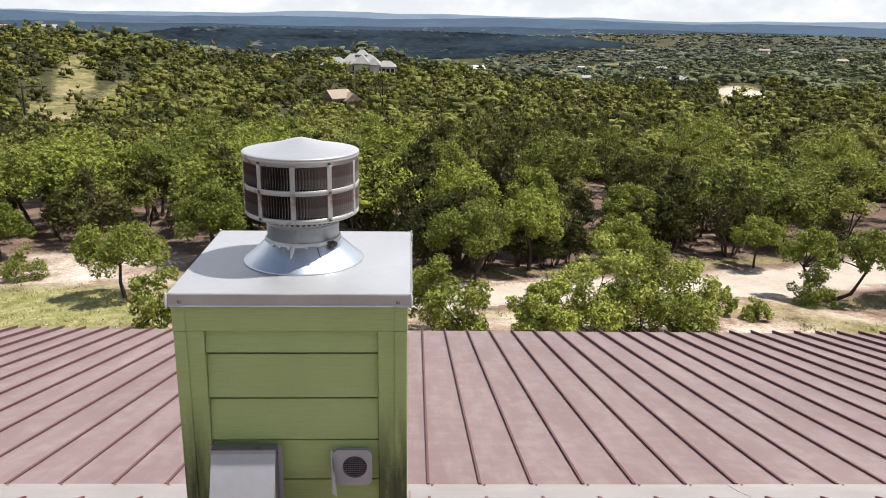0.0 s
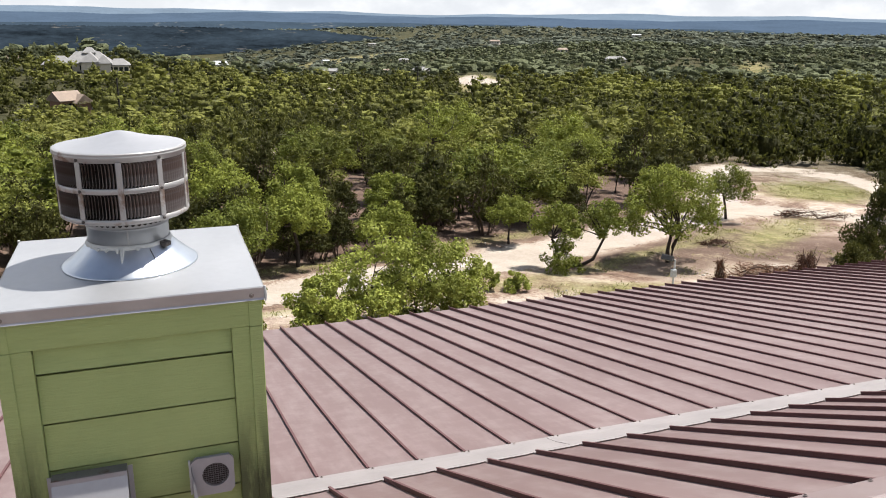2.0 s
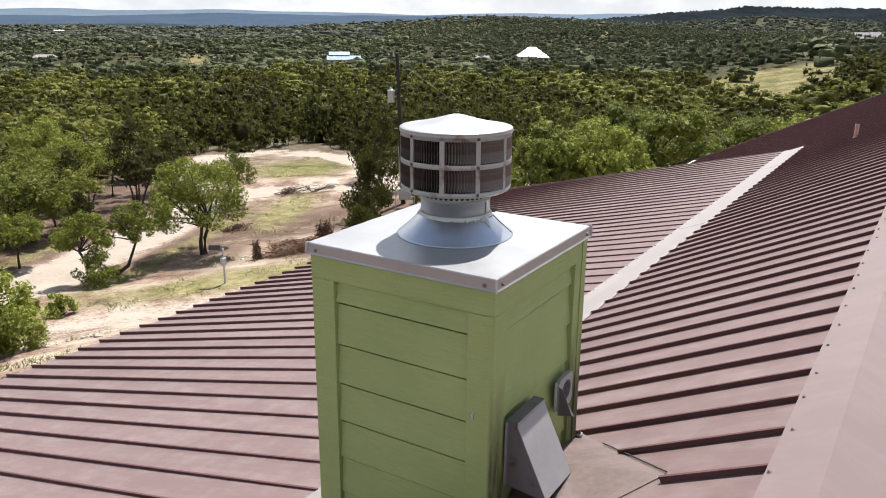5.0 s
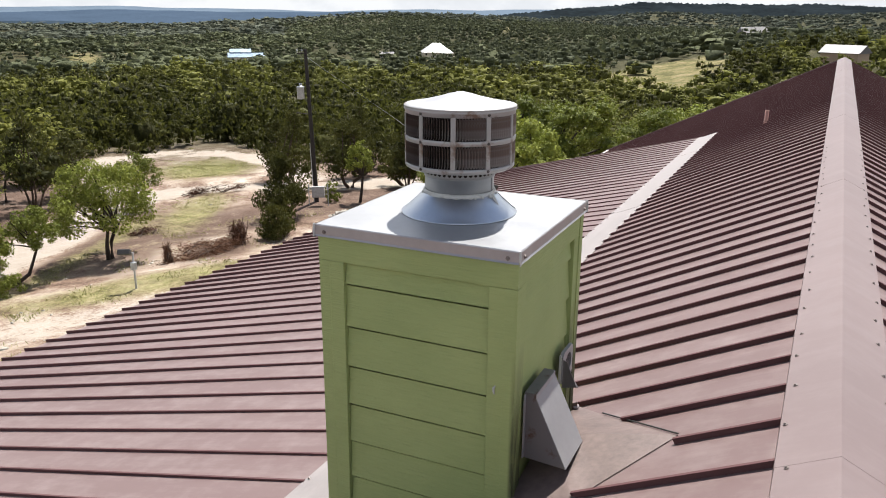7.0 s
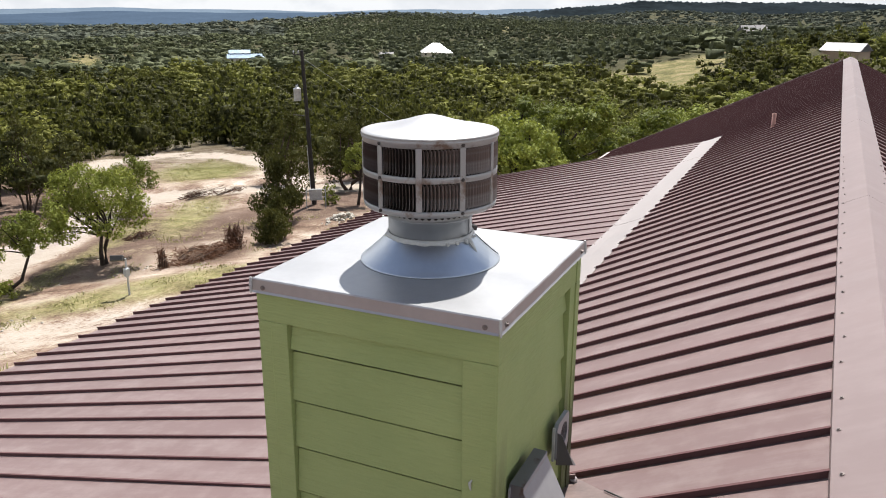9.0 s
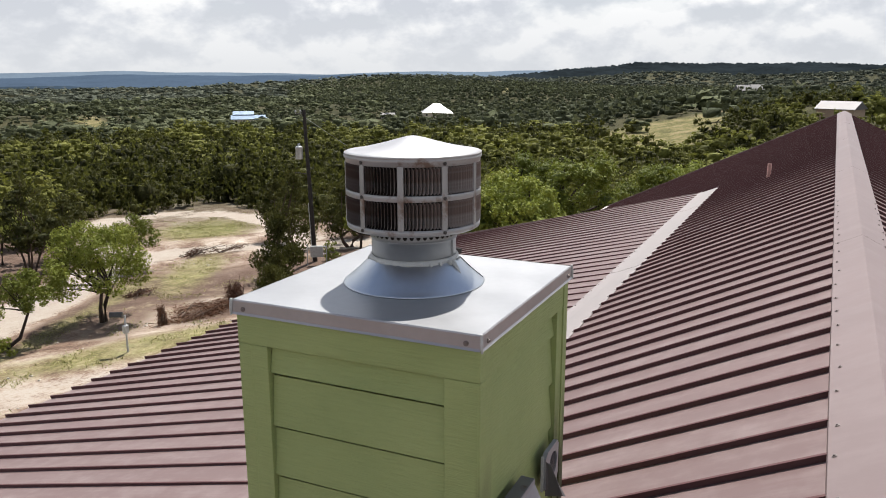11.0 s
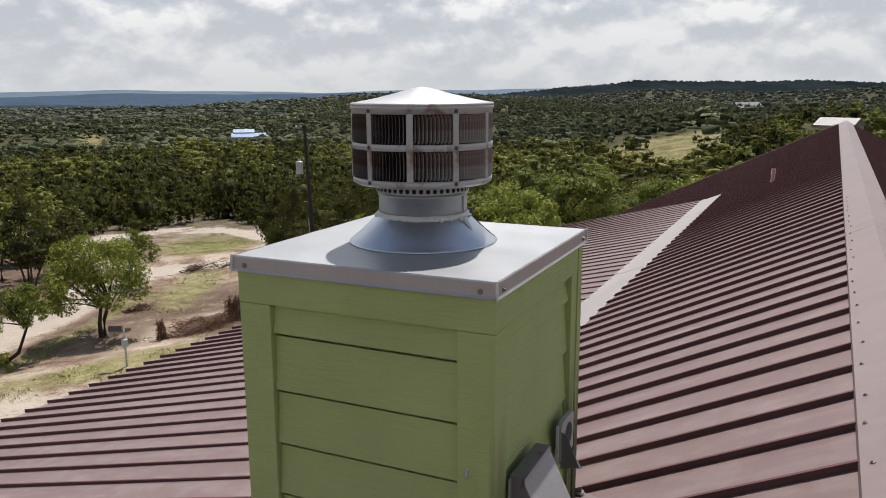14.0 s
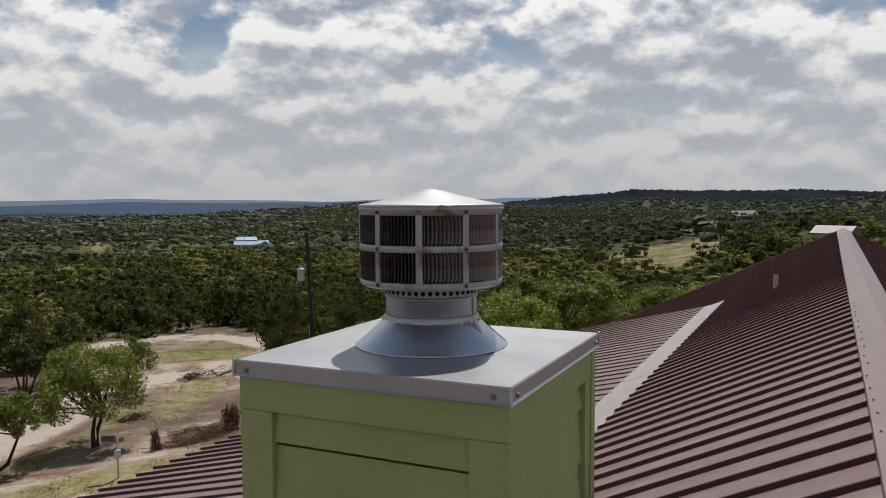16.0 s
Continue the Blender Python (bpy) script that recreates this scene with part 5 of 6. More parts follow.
# The wood beyond the drive: oaks and junipers of a few habits, repeated.
WOOD = []
for sd, sp, mat in ((51, 5.2, M_OAK), (52, 5.8, M_OAKL), (53, 4.6, M_OAK), (54, 5.4, M_OAKL)):
    WOOD.append((plant("live_oak", "oak", sd, 6.0, sp, 2300, 0.100, mat, M_BARK, "live oak in the wood beyond the drive", "tree", stems=1 + sd % 2, dense=24, core=0.5, group="oaks of the wood", girth=0.72), 6.0, 0))
for sd, sp in ((61, 4.0), (62, 4.6), (63, 3.6), (64, 4.2)):
    WOOD.append((plant("juniper", "cedar", sd, 5.6, sp, 1350, 0.146, M_JUN, M_BARKJ, "dark juniper in the wood beyond the drive", "tree", stems=4, splay=0.12, dense=14, group="junipers of the wood", girth=0.5), 5.6, 1))
rng = np.random.default_rng(7)


def scatter(r0, r1, cell, az0=-14, az1=130, gap=0.3):
    """Jittered places on rings, kept off the drive, the yard and the fields."""
    out = []
    r = r0
    while r < r1:
        step = cell / r
        a = np.arange(radians(az0), radians(az1), step)
        aa = a + rng.uniform(-0.9, 0.9, len(a)) * step
        rr = r + rng.uniform(-0.9, 0.9, len(a)) * cell
        out.append(np.stack([rr * np.cos(aa), rr * np.sin(aa)], -1))
        r += cell
    p = np.concatenate(out)
    road, open_, field, grass, woods, far = zones(p[:, 0], p[:, 1])
    keep = (open_ < gap) & (field < rng.uniform(0.25, 1.15, len(p))) & (grass < 0.3)
    for hx, hy, hr in CLEAR:
        keep &= np.hypot(p[:, 0] - hx, p[:, 1] - hy) > hr
    for hx, hy, hr in GLADES:
        keep &= (np.hypot(p[:, 0] - hx, p[:, 1] - hy) > hr) | (rng.random(len(p)) < 0.07)
    return p[keep]


CLEAR = ((28, 326, 8), (69, 317, 10), (118, 394, 10), (112, 324, 9), (100, 632, 18), (270, 424, 11), (-52, 346, 10), (700, 62, 16), (517, 42, 11), (502, 41, 10), (104, 240, 10), (55, 247, 6), (-20, 97, 6), (329, 262, 13), (472, 226, 16), (-16, 273, 9), (-16, 189, 6), (340, 273, 16), (490, 236, 18), (262, -6, 9), (57, 38.5, 6), (60, 33, 5), (49.2, 54, 6), (33.6, 41, 6), (34, 86, 6), (45, 77.6, 5), (41, 69.5, 5), (5, 54, 4), (10, 52.2, 4), (17.5, 54, 4), (-18, 184, 7), (-70, 170, 8), (-63, 158, 5), (-78, 190, 6), (-84, 207, 5), (-90, 222, 5), (-97, 240, 5))
GLADES = ((228, 35, 13), (250, 40, 16), (274, 44, 18), (300, 38, 16), (330, 48, 14))
used = [False] * len(WOOD)
near_wood = np.concatenate([scatter(46, 66, 3.15, 10, 122), scatter(66, 92, 4.7, 10, 122)])
near_wood = near_wood[np.argsort(np.hypot(near_wood[:, 0], near_wood[:, 1]))][:300]
edge_r = float(np.hypot(*near_wood[-1]))
# thin-stemmed junipers crowd forward to the drive
hem = np.random.default_rng(58)
hem_x = hem.uniform(-1.0, 24.0, 46)
hem_y = np.interp(hem_x, (-1, 3.7, 9.2, 13.4, 17.5, 22, 24), (44.6, 44.6, 45.6, 48.4, 49.4, 51.0, 53.4)) + hem.uniform(0.0, 5.5, 46)
near_wood = np.concatenate([near_wood, np.stack([hem_x, hem_y], -1)])
for x, y in near_wood:
    oakish = noise.noise((x * 0.035, y * 0.035, 4.0)) + rng.normal() * 0.35 + 0.12 + 0.1 * math.exp(-((x + 20) / 26) ** 2) - 1.0 * math.exp(-((x - 72) / 22) ** 2 - ((y - 74) / 24) ** 2) - 1.5 * math.exp(-((x - 68) / 14) ** 2 - ((y - 42) / 12) ** 2) - (0.45 if x < 24.1 and y < 54.8 and x > -1.1 else 0.0)
    k = int(rng.integers(0, 4)) + (0 if oakish > 0.22 else 4)
    ob, of, _ = WOOD[k]
    m = at_ground(x, y, rng.uniform(4.2, 7.4) * (0.72 if -1.1 < x < 24.1 and y < 54.8 else 1.0), of, rng.uniform(0, 360), rng.uniform(0.9, 1.22))
    if used[k]:
        copy_thing(ob, m)
    else:
        ob.matrix_basis, used[k] = m, True


def far_woods(name, places, clumps, leaves, leaf, h0, h1, mat, label, wide=1.0):
    """Woods that nobody could count: crowns of uneven puffs (oaks) and upright sprays (junipers), joined into one sheet of canopy."""
    protos = []
    for s in range(14):
        g = np.random.default_rng(900 + s)
        cedar = s % 2 == 0
        cs, rs = [], []
        tops = [(0.0, 0.0, 1.0)] + [(g.uniform(-0.22, 0.22), g.uniform(-0.22, 0.22), g.uniform(0.65, 0.9)) for _ in range(2)]
        for k in range(clumps):
            a, f = g.uniform(0, math.tau), (k + g.uniform(0.2, 0.8)) / clumps
            if cedar:
                tx, ty, th = tops[k % len(tops)] if clumps > 4 else tops[0]
                rho = 0.30 * (1 - f) ** 0.8 + 0.03
                cs.append((tx + rho * math.cos(a), ty + rho * math.sin(a), th * (0.16 + 0.78 * f)))
                rs.append((0.20 - 0.10 * f) * g.uniform(0.85, 1.2) * (9 / clumps) ** (0.35 if clumps > 3 else 0.55))
            else:
                rho = (0.46 if clumps > 3 else 0.30) * math.sqrt(g.uniform(0.03, 1))
                cs.append((rho * math.cos(a), rho * math.sin(a), (0.30 + 0.58 * f) * (1 - 0.9 * rho ** 2)))
                rs.append(g.uniform(0.13, 0.22) * (9 / clumps) ** (0.35 if clumps > 3 else 0.6))
        v, q = leaf_mass(g, cs, [r * (0.5 if clumps > 10 else 0.66) for r in rs], 1, 0.95, 0.16)
        core, cq = leaf_mass(g, [(0, 0, 0.38)], [0.20 if cedar else 0.24], 1, 1.1, 0.15)
        if clumps > 3:
            v, q = np.concatenate([v, core]), np.concatenate([q, cq + len(v)])
        lv, lq = leaf_cloud(g, cs, rs, leaves, leaf, 0.95, 0.25 if cedar else 0.45, 0.42 if cedar else 0.62, 0.7 if cedar else 0.0)
        protos.append((np.concatenate([v, lv]), np.concatenate([q, lq + len(v)])))
    vs, qs, ts = [], [], []
    n = 0
    z = ground_z(places[:, 0], places[:, 1])
    for (x, y), zz in zip(places, z):
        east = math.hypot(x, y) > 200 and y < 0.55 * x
        # Beyond 300 m extra oaks stand for haze, extra eastern junipers for cloud shade.
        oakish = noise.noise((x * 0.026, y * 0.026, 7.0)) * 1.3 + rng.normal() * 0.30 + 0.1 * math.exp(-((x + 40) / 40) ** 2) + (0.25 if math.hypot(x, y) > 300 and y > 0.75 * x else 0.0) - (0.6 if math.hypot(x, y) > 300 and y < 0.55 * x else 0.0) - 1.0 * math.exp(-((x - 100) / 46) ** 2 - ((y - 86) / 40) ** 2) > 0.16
        h = h0 * 0.75 + (h1 * 1.2 - h0 * 0.75) * rng.beta(1.7, 2.6)
        grove = math.exp(-((x - 100) / 46) ** 2 - ((y - 86) / 40) ** 2)
        h *= 1 + 0.55 * grove + (0.28 if east else 0.0) + 0.3 * math.exp(-((x - 372) / 34) ** 2 - ((y - 44) / 46) ** 2)
        k = int(rng.integers(0, 7)) * 2 + (1 if oakish else 0)
        a = rng.uniform(0, math.tau)
        w = h * (rng.uniform(0.95, 1.45) if oakish else rng.uniform(0.75, 1.1)) * wide
        p, q = protos[k]
        c, s = math.cos(a) * w, math.sin(a) * w
        vs.append(np.stack([p[:, 0] * c - p[:, 1] * s + x, p[:, 0] * s + p[:, 1] * c + y, p[:, 2] * h + zz - 0.1 * h], -1))
        qs.append(q + n)
        n += len(p)
        # Grove junipers get darker leaf tones for the shade in their dense crowns.
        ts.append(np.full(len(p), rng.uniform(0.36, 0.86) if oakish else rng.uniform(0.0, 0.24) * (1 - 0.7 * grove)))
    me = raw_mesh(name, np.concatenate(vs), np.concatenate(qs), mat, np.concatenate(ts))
    me.polygons.foreach_set("use_smooth", [True] * len(me.polygons))
    return tagged(new(name, me), label, "woods", kind="stuff")


def out_of_valley(p):
    """Leaves out the floor of the deep valley, which the near crest hides."""
    az, r = np.degrees(np.arctan2(p[:, 1], p[:, 0])), np.hypot(p[:, 0], p[:, 1])
    return p[~((az > 85) & (az < 106) & (r > 420)) & ~((az < 3) & (r < 190))]


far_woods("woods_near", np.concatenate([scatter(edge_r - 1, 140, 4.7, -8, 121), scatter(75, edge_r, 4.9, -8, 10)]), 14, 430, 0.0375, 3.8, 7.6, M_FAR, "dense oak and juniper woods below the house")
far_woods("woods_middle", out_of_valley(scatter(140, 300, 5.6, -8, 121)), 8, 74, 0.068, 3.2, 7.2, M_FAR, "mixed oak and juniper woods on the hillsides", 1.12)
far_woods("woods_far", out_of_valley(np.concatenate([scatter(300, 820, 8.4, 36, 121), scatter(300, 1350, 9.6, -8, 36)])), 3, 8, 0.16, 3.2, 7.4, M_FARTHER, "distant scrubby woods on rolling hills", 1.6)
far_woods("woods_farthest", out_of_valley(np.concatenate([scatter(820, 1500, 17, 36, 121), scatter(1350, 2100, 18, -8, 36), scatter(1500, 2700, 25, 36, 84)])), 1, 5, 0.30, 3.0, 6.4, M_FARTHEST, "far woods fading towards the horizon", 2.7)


# Grass tufts, stones and cut brush on the yard.
def tufts():
    n = 9500
    x, y = rng.uniform(-34, 92, n * 6), rng.uniform(22, 92, n * 6)
    road, open_, field, grass, woods, far = zones(x, y)
    ok = (grass + 0.9 * noise_field(x, y) > rng.uniform(0.35, 0.75, len(x))) & (road < 0.45)
    x, y = x[ok][:n], y[ok][:n]
    z = ground_z(x, y)
    vs, ts = [], []
    for q in range(7):
        a = rng.uniform(0, math.tau, len(x))
        h, w = rng.uniform(0.05, 0.19, len(x)), rng.uniform(0.010, 0.030, len(x))
        ox, oy = rng.normal(0, 0.16, len(x)), rng.normal(0, 0.16, len(x))
        dx, dy = np.cos(a) * w, np.sin(a) * w
        lx, ly = rng.normal(0, 0.10, len(x)), rng.normal(0, 0.10, len(x))
        b = np.stack([x + ox, y + oy, z - 0.03], -1)
        t = b + np.stack([lx, ly, h], -1)
        sd = np.stack([dx, dy, 0 * dx], -1)
        vs.append(np.stack([b - sd, b + sd, t + sd * 0.3, t - sd * 0.3], 1).reshape(-1, 3))
        ts.append(np.repeat(rng.uniform(0, 0.9, len(x)), 4))
    v = np.concatenate(vs)
    me = raw_mesh("grass", v, np.arange(len(v)).reshape(-1, 4), M_GRASS, np.concatenate(ts))
    tagged(new("grass", me), "dry tufts of grass on the yard and beside the drive", "grass", kind="stuff")


def noise_field(x, y):
    return np.array([noise.noise((a * 0.30, b * 0.30, 9.0)) for a, b in zip(x, y)])


tufts()


def stones():
    g = np.random.default_rng(77)
    n = 1300
    x, y = g.uniform(-20, 75, n * 4), g.uniform(24, 70, n * 4)
    road, open_, field, grass, woods, far = zones(x, y)
    near_bank = np.hypot((x - 20) * 0.7, y - 14)
    ok = (road < 0.4) & ((near_bank < 27) | (g.random(len(x)) < 0.25)) & (noise_field(x, y) > g.uniform(-0.05, 0.45, len(x)))
    x, y = x[ok][:n], y[ok][:n]
    z = ground_z(x, y)
    base = np.array([(math.cos(i * 1.047) * (1 if k else 0.75), math.sin(i * 1.047) * (1 if k else 0.75), (-0.4, 0.25)[k]) for k in (0, 1) for i in range(6)] + [(0, 0, 0.62)])
    vs, tri = [], []
    faces = [(i, (i + 1) % 6, 6 + (i + 1) % 6) for i in range(6)] + [(i, 6 + (i + 1) % 6, 6 + i) for i in range(6)] + [(6 + i, 6 + (i + 1) % 6, 12) for i in range(6)]
    for i in range(len(x)):
        s = g.uniform(0.025, 0.11) * (1.8 if g.random() < 0.10 else 1)
        p = base * (s * g.uniform(0.8, 1.5), s * g.uniform(0.6, 1.2), s * 0.7) * g.uniform(0.8, 1.2, (13, 1))
        a = g.uniform(0, math.tau)
        c, q = math.cos(a), math.sin(a)
        vs.append(np.stack([p[:, 0] * c - p[:, 1] * q + x[i], p[:, 0] * q + p[:, 1] * c + y[i], p[:, 2] + z[i]], -1))
        tri.append(np.array(faces) + 13 * i)
    me = raw_mesh("stones", np.concatenate(vs), np.concatenate(tri), M_STONE)
    tagged(new("stones", me), "pale limestone rubble strewn over the slope", "stones", kind="stuff")


stones()


def twigs(g, centres, count, long, wide, high):
    """Thin bent sticks that lie across one another round the given centres; in a tall heap they stand up."""
    c = np.asarray(centres)[g.integers(0, len(centres), count)] + g.normal(size=(count, 3)) * (long * 0.10, wide * 0.12, high * 0.10)
    stand = min(1.6, high / max(long, wide))
    d = g.normal(size=(count, 3)) * (1, 1, 0.35 + stand)
    d /= np.linalg.norm(d, axis=1)[:, None]
    s = np.cross(d, g.normal(size=(count, 3)))
    s /= np.linalg.norm(s, axis=1)[:, None] + 1e-9
    half = g.uniform(0.12, 0.5, (count, 1)) * min(1.0, 0.45 + high * 0.3)
    w = g.uniform(0.007, 0.024, (count, 1))
    sag = np.cross(d, s) * half * g.uniform(-0.35, 0.35, (count, 1))
    v = []
    for f, k, e in ((-1, 1.0, 0.0), (0, 0.8, 1.0), (1, 0.35, 0.0)):
        m = c + d * half * f + sag * e
        v += [m - s * w * k, m + s * w * k]
    v = np.stack(v, 1)
    v[:, :, 2] = np.maximum(v[:, :, 2], 0.01)
    base = np.arange(count)[:, None] * 6
    q = np.concatenate([base + (0, 1, 3, 2), base + (2, 3, 5, 4)])
    return v.reshape(-1, 3), q


def brush_heap(x, y, long, wide, high, turn, sprays, seed, label, name="brush_pile", category="brush pile"):
    """Cut limbs lying crosswise with dry twigs and leaves on them."""
    g = np.random.default_rng(seed)
    z = float(ground_z(x, y))
    top = thing(name, (x, y, z), label, category)
    rot = Matrix.Rotation(radians(turn), 3, "Z")
    for _ in range(7):
        bm = bmesh.new()
        a = rot @ Vector((g.uniform(-0.5, 0.2) * long, g.uniform(-0.5, 0.5) * wide, 0.05))
        b = rot @ Vector((g.uniform(0.0, 0.5) * long, g.uniform(-0.5, 0.5) * wide, g.uniform(0.3, 1) * high))
        o = Vector((x, y, z))
        m = a.lerp(b, 0.5) + Vector((g.normal() * 0.1, g.normal() * 0.1, 0.05))
        tube(bm, [o + a, o + m, o + b], [0.05, 0.035, 0.012], 5)
        part("limb", bm, M_BARKJ, top)
    cs = [tuple(rot @ Vector((g.uniform(-0.45, 0.45) * long, g.uniform(-0.4, 0.4) * wide, g.uniform(0.1, 0.6) * high))) for _ in range(9)]
    v, q = twigs(g, cs, sprays, long, wide, high)
    tagged(finish("twig_tangle", raw_mesh("twig_tangle", v, q, M_DEAD, np.zeros(len(v))), None, top), kind="stuff")
    return top


BRUSH = ((34.2, 36.1), (41.0, 35.8), (36.1, 35.3), (56.5, 52.1), (40.6, 44.9))
brush_heap(BRUSH[0][0], BRUSH[0][1], 0.45, 0.4, 1.7, 0, 170, 1, "upright reddish-brown dead stump with dry twigs", "dead_stump", "stump")
brush_heap(BRUSH[1][0], BRUSH[1][1], 1.7, 1.3, 2.1, 30, 700, 2, "heap of reddish-brown cut juniper brush")
brush_heap(BRUSH[2][0] + 0.8, BRUSH[2][1] + 0.4, 7.0, 3.0, 0.7, 20, 1900, 3, "flat tangle of dry cut twigs on the ground")
brush_heap(BRUSH[3][0], BRUSH[3][1], 7.0, 1.2, 1.0, -35, 700, 4, "long row of dry branches beside the drive")
brush_heap(BRUSH[4][0], BRUSH[4][1], 2.6, 1.4, 0.6, 10, 260, 5, "small heap of reddish dead twigs")


def rubble_pile(x, y, long, wide, high, turn, count, seed):
    """Broken limestone blocks thrown into a low heap."""
    g = np.random.default_rng(seed)
    z = float(ground_z(x, y))
    top = thing("rubble_pile", (x, y, z), "low heap of pale broken limestone blocks beside the junipers", "rubble pile")
    shapes = []
    for _ in range(5):
        bm = bmesh.new()
        bmesh.ops.create_icosphere(bm, subdivisions=1, radius=1.0)
        for v in bm.verts:
            v.co = Vector((v.co.x * g.uniform(0.8, 1.2), v.co.y * g.uniform(0.6, 1.0), v.co.z * g.uniform(0.45, 0.8)))
        shapes.append(shared("block", bm, M_STONE))
    c, s_ = math.cos(radians(turn)), math.sin(radians(turn))
    for k in range(count):
        u, v = g.normal() * 0.4, g.normal() * 0.4
        r = math.hypot(u, v)
        px, py = x + (u * long) * c - (v * wide) * s_, y + (u * long) * s_ + (v * wide) * c
        size = g.uniform(0.10, 0.30) * (1.2 - 0.5 * min(1, r))
        lift = high * max(0.0, 1 - 1.3 * r) * g.uniform(0.0, 1.0)
        m = Matrix.LocRotScale((px, py, float(ground_z(px, py)) + lift + size * 0.2), Euler((g.uniform(-0.4, 0.4), g.uniform(-0.4, 0.4), g.uniform(0, 6))), (size, size, size))
        placed("block", shapes[k % 5], top, m)


rubble_pile(51.6, 33.6, 3.2, 1.5, 0.6, 20, 60, 5)


# ---- power pole, lamp and meter box ----
def power_pole(x, y, top_z, radius, label, full=True):
    z = float(ground_z(x, y))
    p = thing("power_pole", (x, y, z), label, "power pole")
    bm = bmesh.new()
    lx_, ly_ = (0.27, -0.42) if full else (0.0, 0.0)
    tube(bm, [(x + lx_, y + ly_, z - 0.4), (x + lx_ / 2, y + ly_ / 2, (z + top_z) / 2), (x, y, top_z)], [radius * 1.25, radius * 1.05, radius * 0.85], 12)
    part("post", bm, M_POLE, p)
    s = Vector((-0.5, 0.86, 0))
    bm = bmesh.new()
    a = Vector((x, y, top_z - 0.35))
    tube(bm, [a - s * 0.15, a + s * 0.75], [0.06, 0.05], 6)
    part("bracket", bm, M_POLE, p)
    for q in (0.3, 0.72) if full else (0.0,):
        bm = bmesh.new()
        o = a + s * q
        lathe(bm, o.x, o.y, [(0.03, o.z), (0.03, o.z + 0.15), (0.08, o.z + 0.17), (0.08, o.z + 0.24), (0.05, o.z + 0.26), (0.07, o.z + 0.3), (0.02, o.z + 0.36)], 10)
        part("insulator", bm, M_GREY, p, "", True)
    if full:
        bm = bmesh.new()
        o = Vector((x, y, top_z - 4.3)) + s * 0.55
        lathe(bm, o.x, o.y, [(0.05, o.z), (0.30, o.z + 0.02), (0.32, o.z + 0.06), (0.32, o.z + 1.0), (0.34, o.z + 1.02), (0.32, o.z + 1.1), (0.1, o.z + 1.18)], 18)
        can = part("transformer_can", bm, M_GREY, p, "pale grey transformer can", True)
        for q in (-0.12, 0.12):
            bm = bmesh.new()
            lathe(bm, o.x + q, o.y, [(0.05, o.z + 1.14), (0.07, o.z + 1.2), (0.04, o.z + 1.28), (0.06, o.z + 1.34), (0.02, o.z + 1.42)], 8)
            part("bushing", bm, M_GREY, can)
        bm = bmesh.new()
        h = Vector((x, y, top_z - 5.6))
        tube(bm, [h, h + s * 1.0 + Vector((0, 0, 0.12))], [0.05, 0.04], 6)
        part("step_arm", bm, M_POLE, p)
        bm = bmesh.new()
        tube(bm, [Vector((x + 0.27, y - 0.42, z)) + s * 0.24, Vector((x + 0.16, y - 0.26, z + 5.4)) + s * 0.24], [0.035, 0.035], 6)
        part("conduit", bm, M_GREY, p)
        bm = bmesh.new()
        tube(bm, [(x, y, top_z - 0.6), (x + 6.2, y - 5.8, top_z - 6.6), (x + 10, y - 9.5, top_z - 10.8)], [0.018] * 3, 4)
        part("guy_wire", bm, M_GREY, p)
    return p


power_pole(56.3, 40.0, -2.6, 0.17, "tall dark power pole with grey transformer can")
power_pole(-56.0, 118.0, -10.5, 0.15, "dark far power pole among trees", False)
power_pole(-5.0, 172.0, -12.8, 0.15, "thin far power pole among trees", False)
power_pole(88.0, 262.0, -17.5, 0.16, "thin far power pole beside the quarry", False)
power_pole(62.0, 262.0, -19.0, 0.16, "thin far power pole beside the road", False)

bx, by = 55.4, 38.6
bz = float(ground_z(bx, by))
meter = thing("meter_box", (bx, by, bz), "white electric meter box on a low pipe frame", "meter box")
along = Vector((-0.5, 0.86, 0))
for q in (-0.85, 0.85):
    bm = bmesh.new()
    o = Vector((bx, by, bz)) + along * q
    tube(bm, [o - Vector((0, 0, 0.3)), o + Vector((0, 0, 1.9))], [0.04, 0.04], 8)
    part("frame_post", bm, M_GREY, meter)
for h in (1.0, 1.65):
    bm = bmesh.new()
    tube(bm, [Vector((bx, by, bz + h)) - along * 0.85, Vector((bx, by, bz + h)) + along * 0.85], [0.03, 0.03], 6)
    part("frame_rail", bm, M_GREY, meter)
bm = bmesh.new()
box(bm, -0.55, 0.55, -0.12, 0.12, 0.75, 1.75, 0.02)
bmesh.ops.transform(bm, matrix=Matrix.Translation((bx - 0.1, by - 0.06, bz)) @ pose(0, 0, 0, 0, 0, 120), verts=bm.verts)
part("cabinet", bm, M_GREY, meter)

lx, ly = 27.9, 32.5
lz = float(ground_z(lx, ly))
lamp = thing("yard_lamp", (lx, ly, lz), "floodlight on a thin grey post with a small box", "yard lamp")
bm = bmesh.new()
tube(bm, [(lx, ly, lz - 0.3), (lx, ly, lz + 2.1)], [0.06, 0.055], 8)
part("post", bm, M_GREY, lamp)
bm = bmesh.new()
box(bm, -0.15, 0.15, -0.11, 0.11, 1.1, 1.55, 0.02)
bmesh.ops.translate(bm, vec=(lx - 0.06, ly - 0.05, lz), verts=bm.verts)
part("control_box", bm, M_GREY, lamp)
bm = bmesh.new()
box(bm, -0.34, 0.34, -0.14, 0.14, -0.15, 0.15, 0.02)
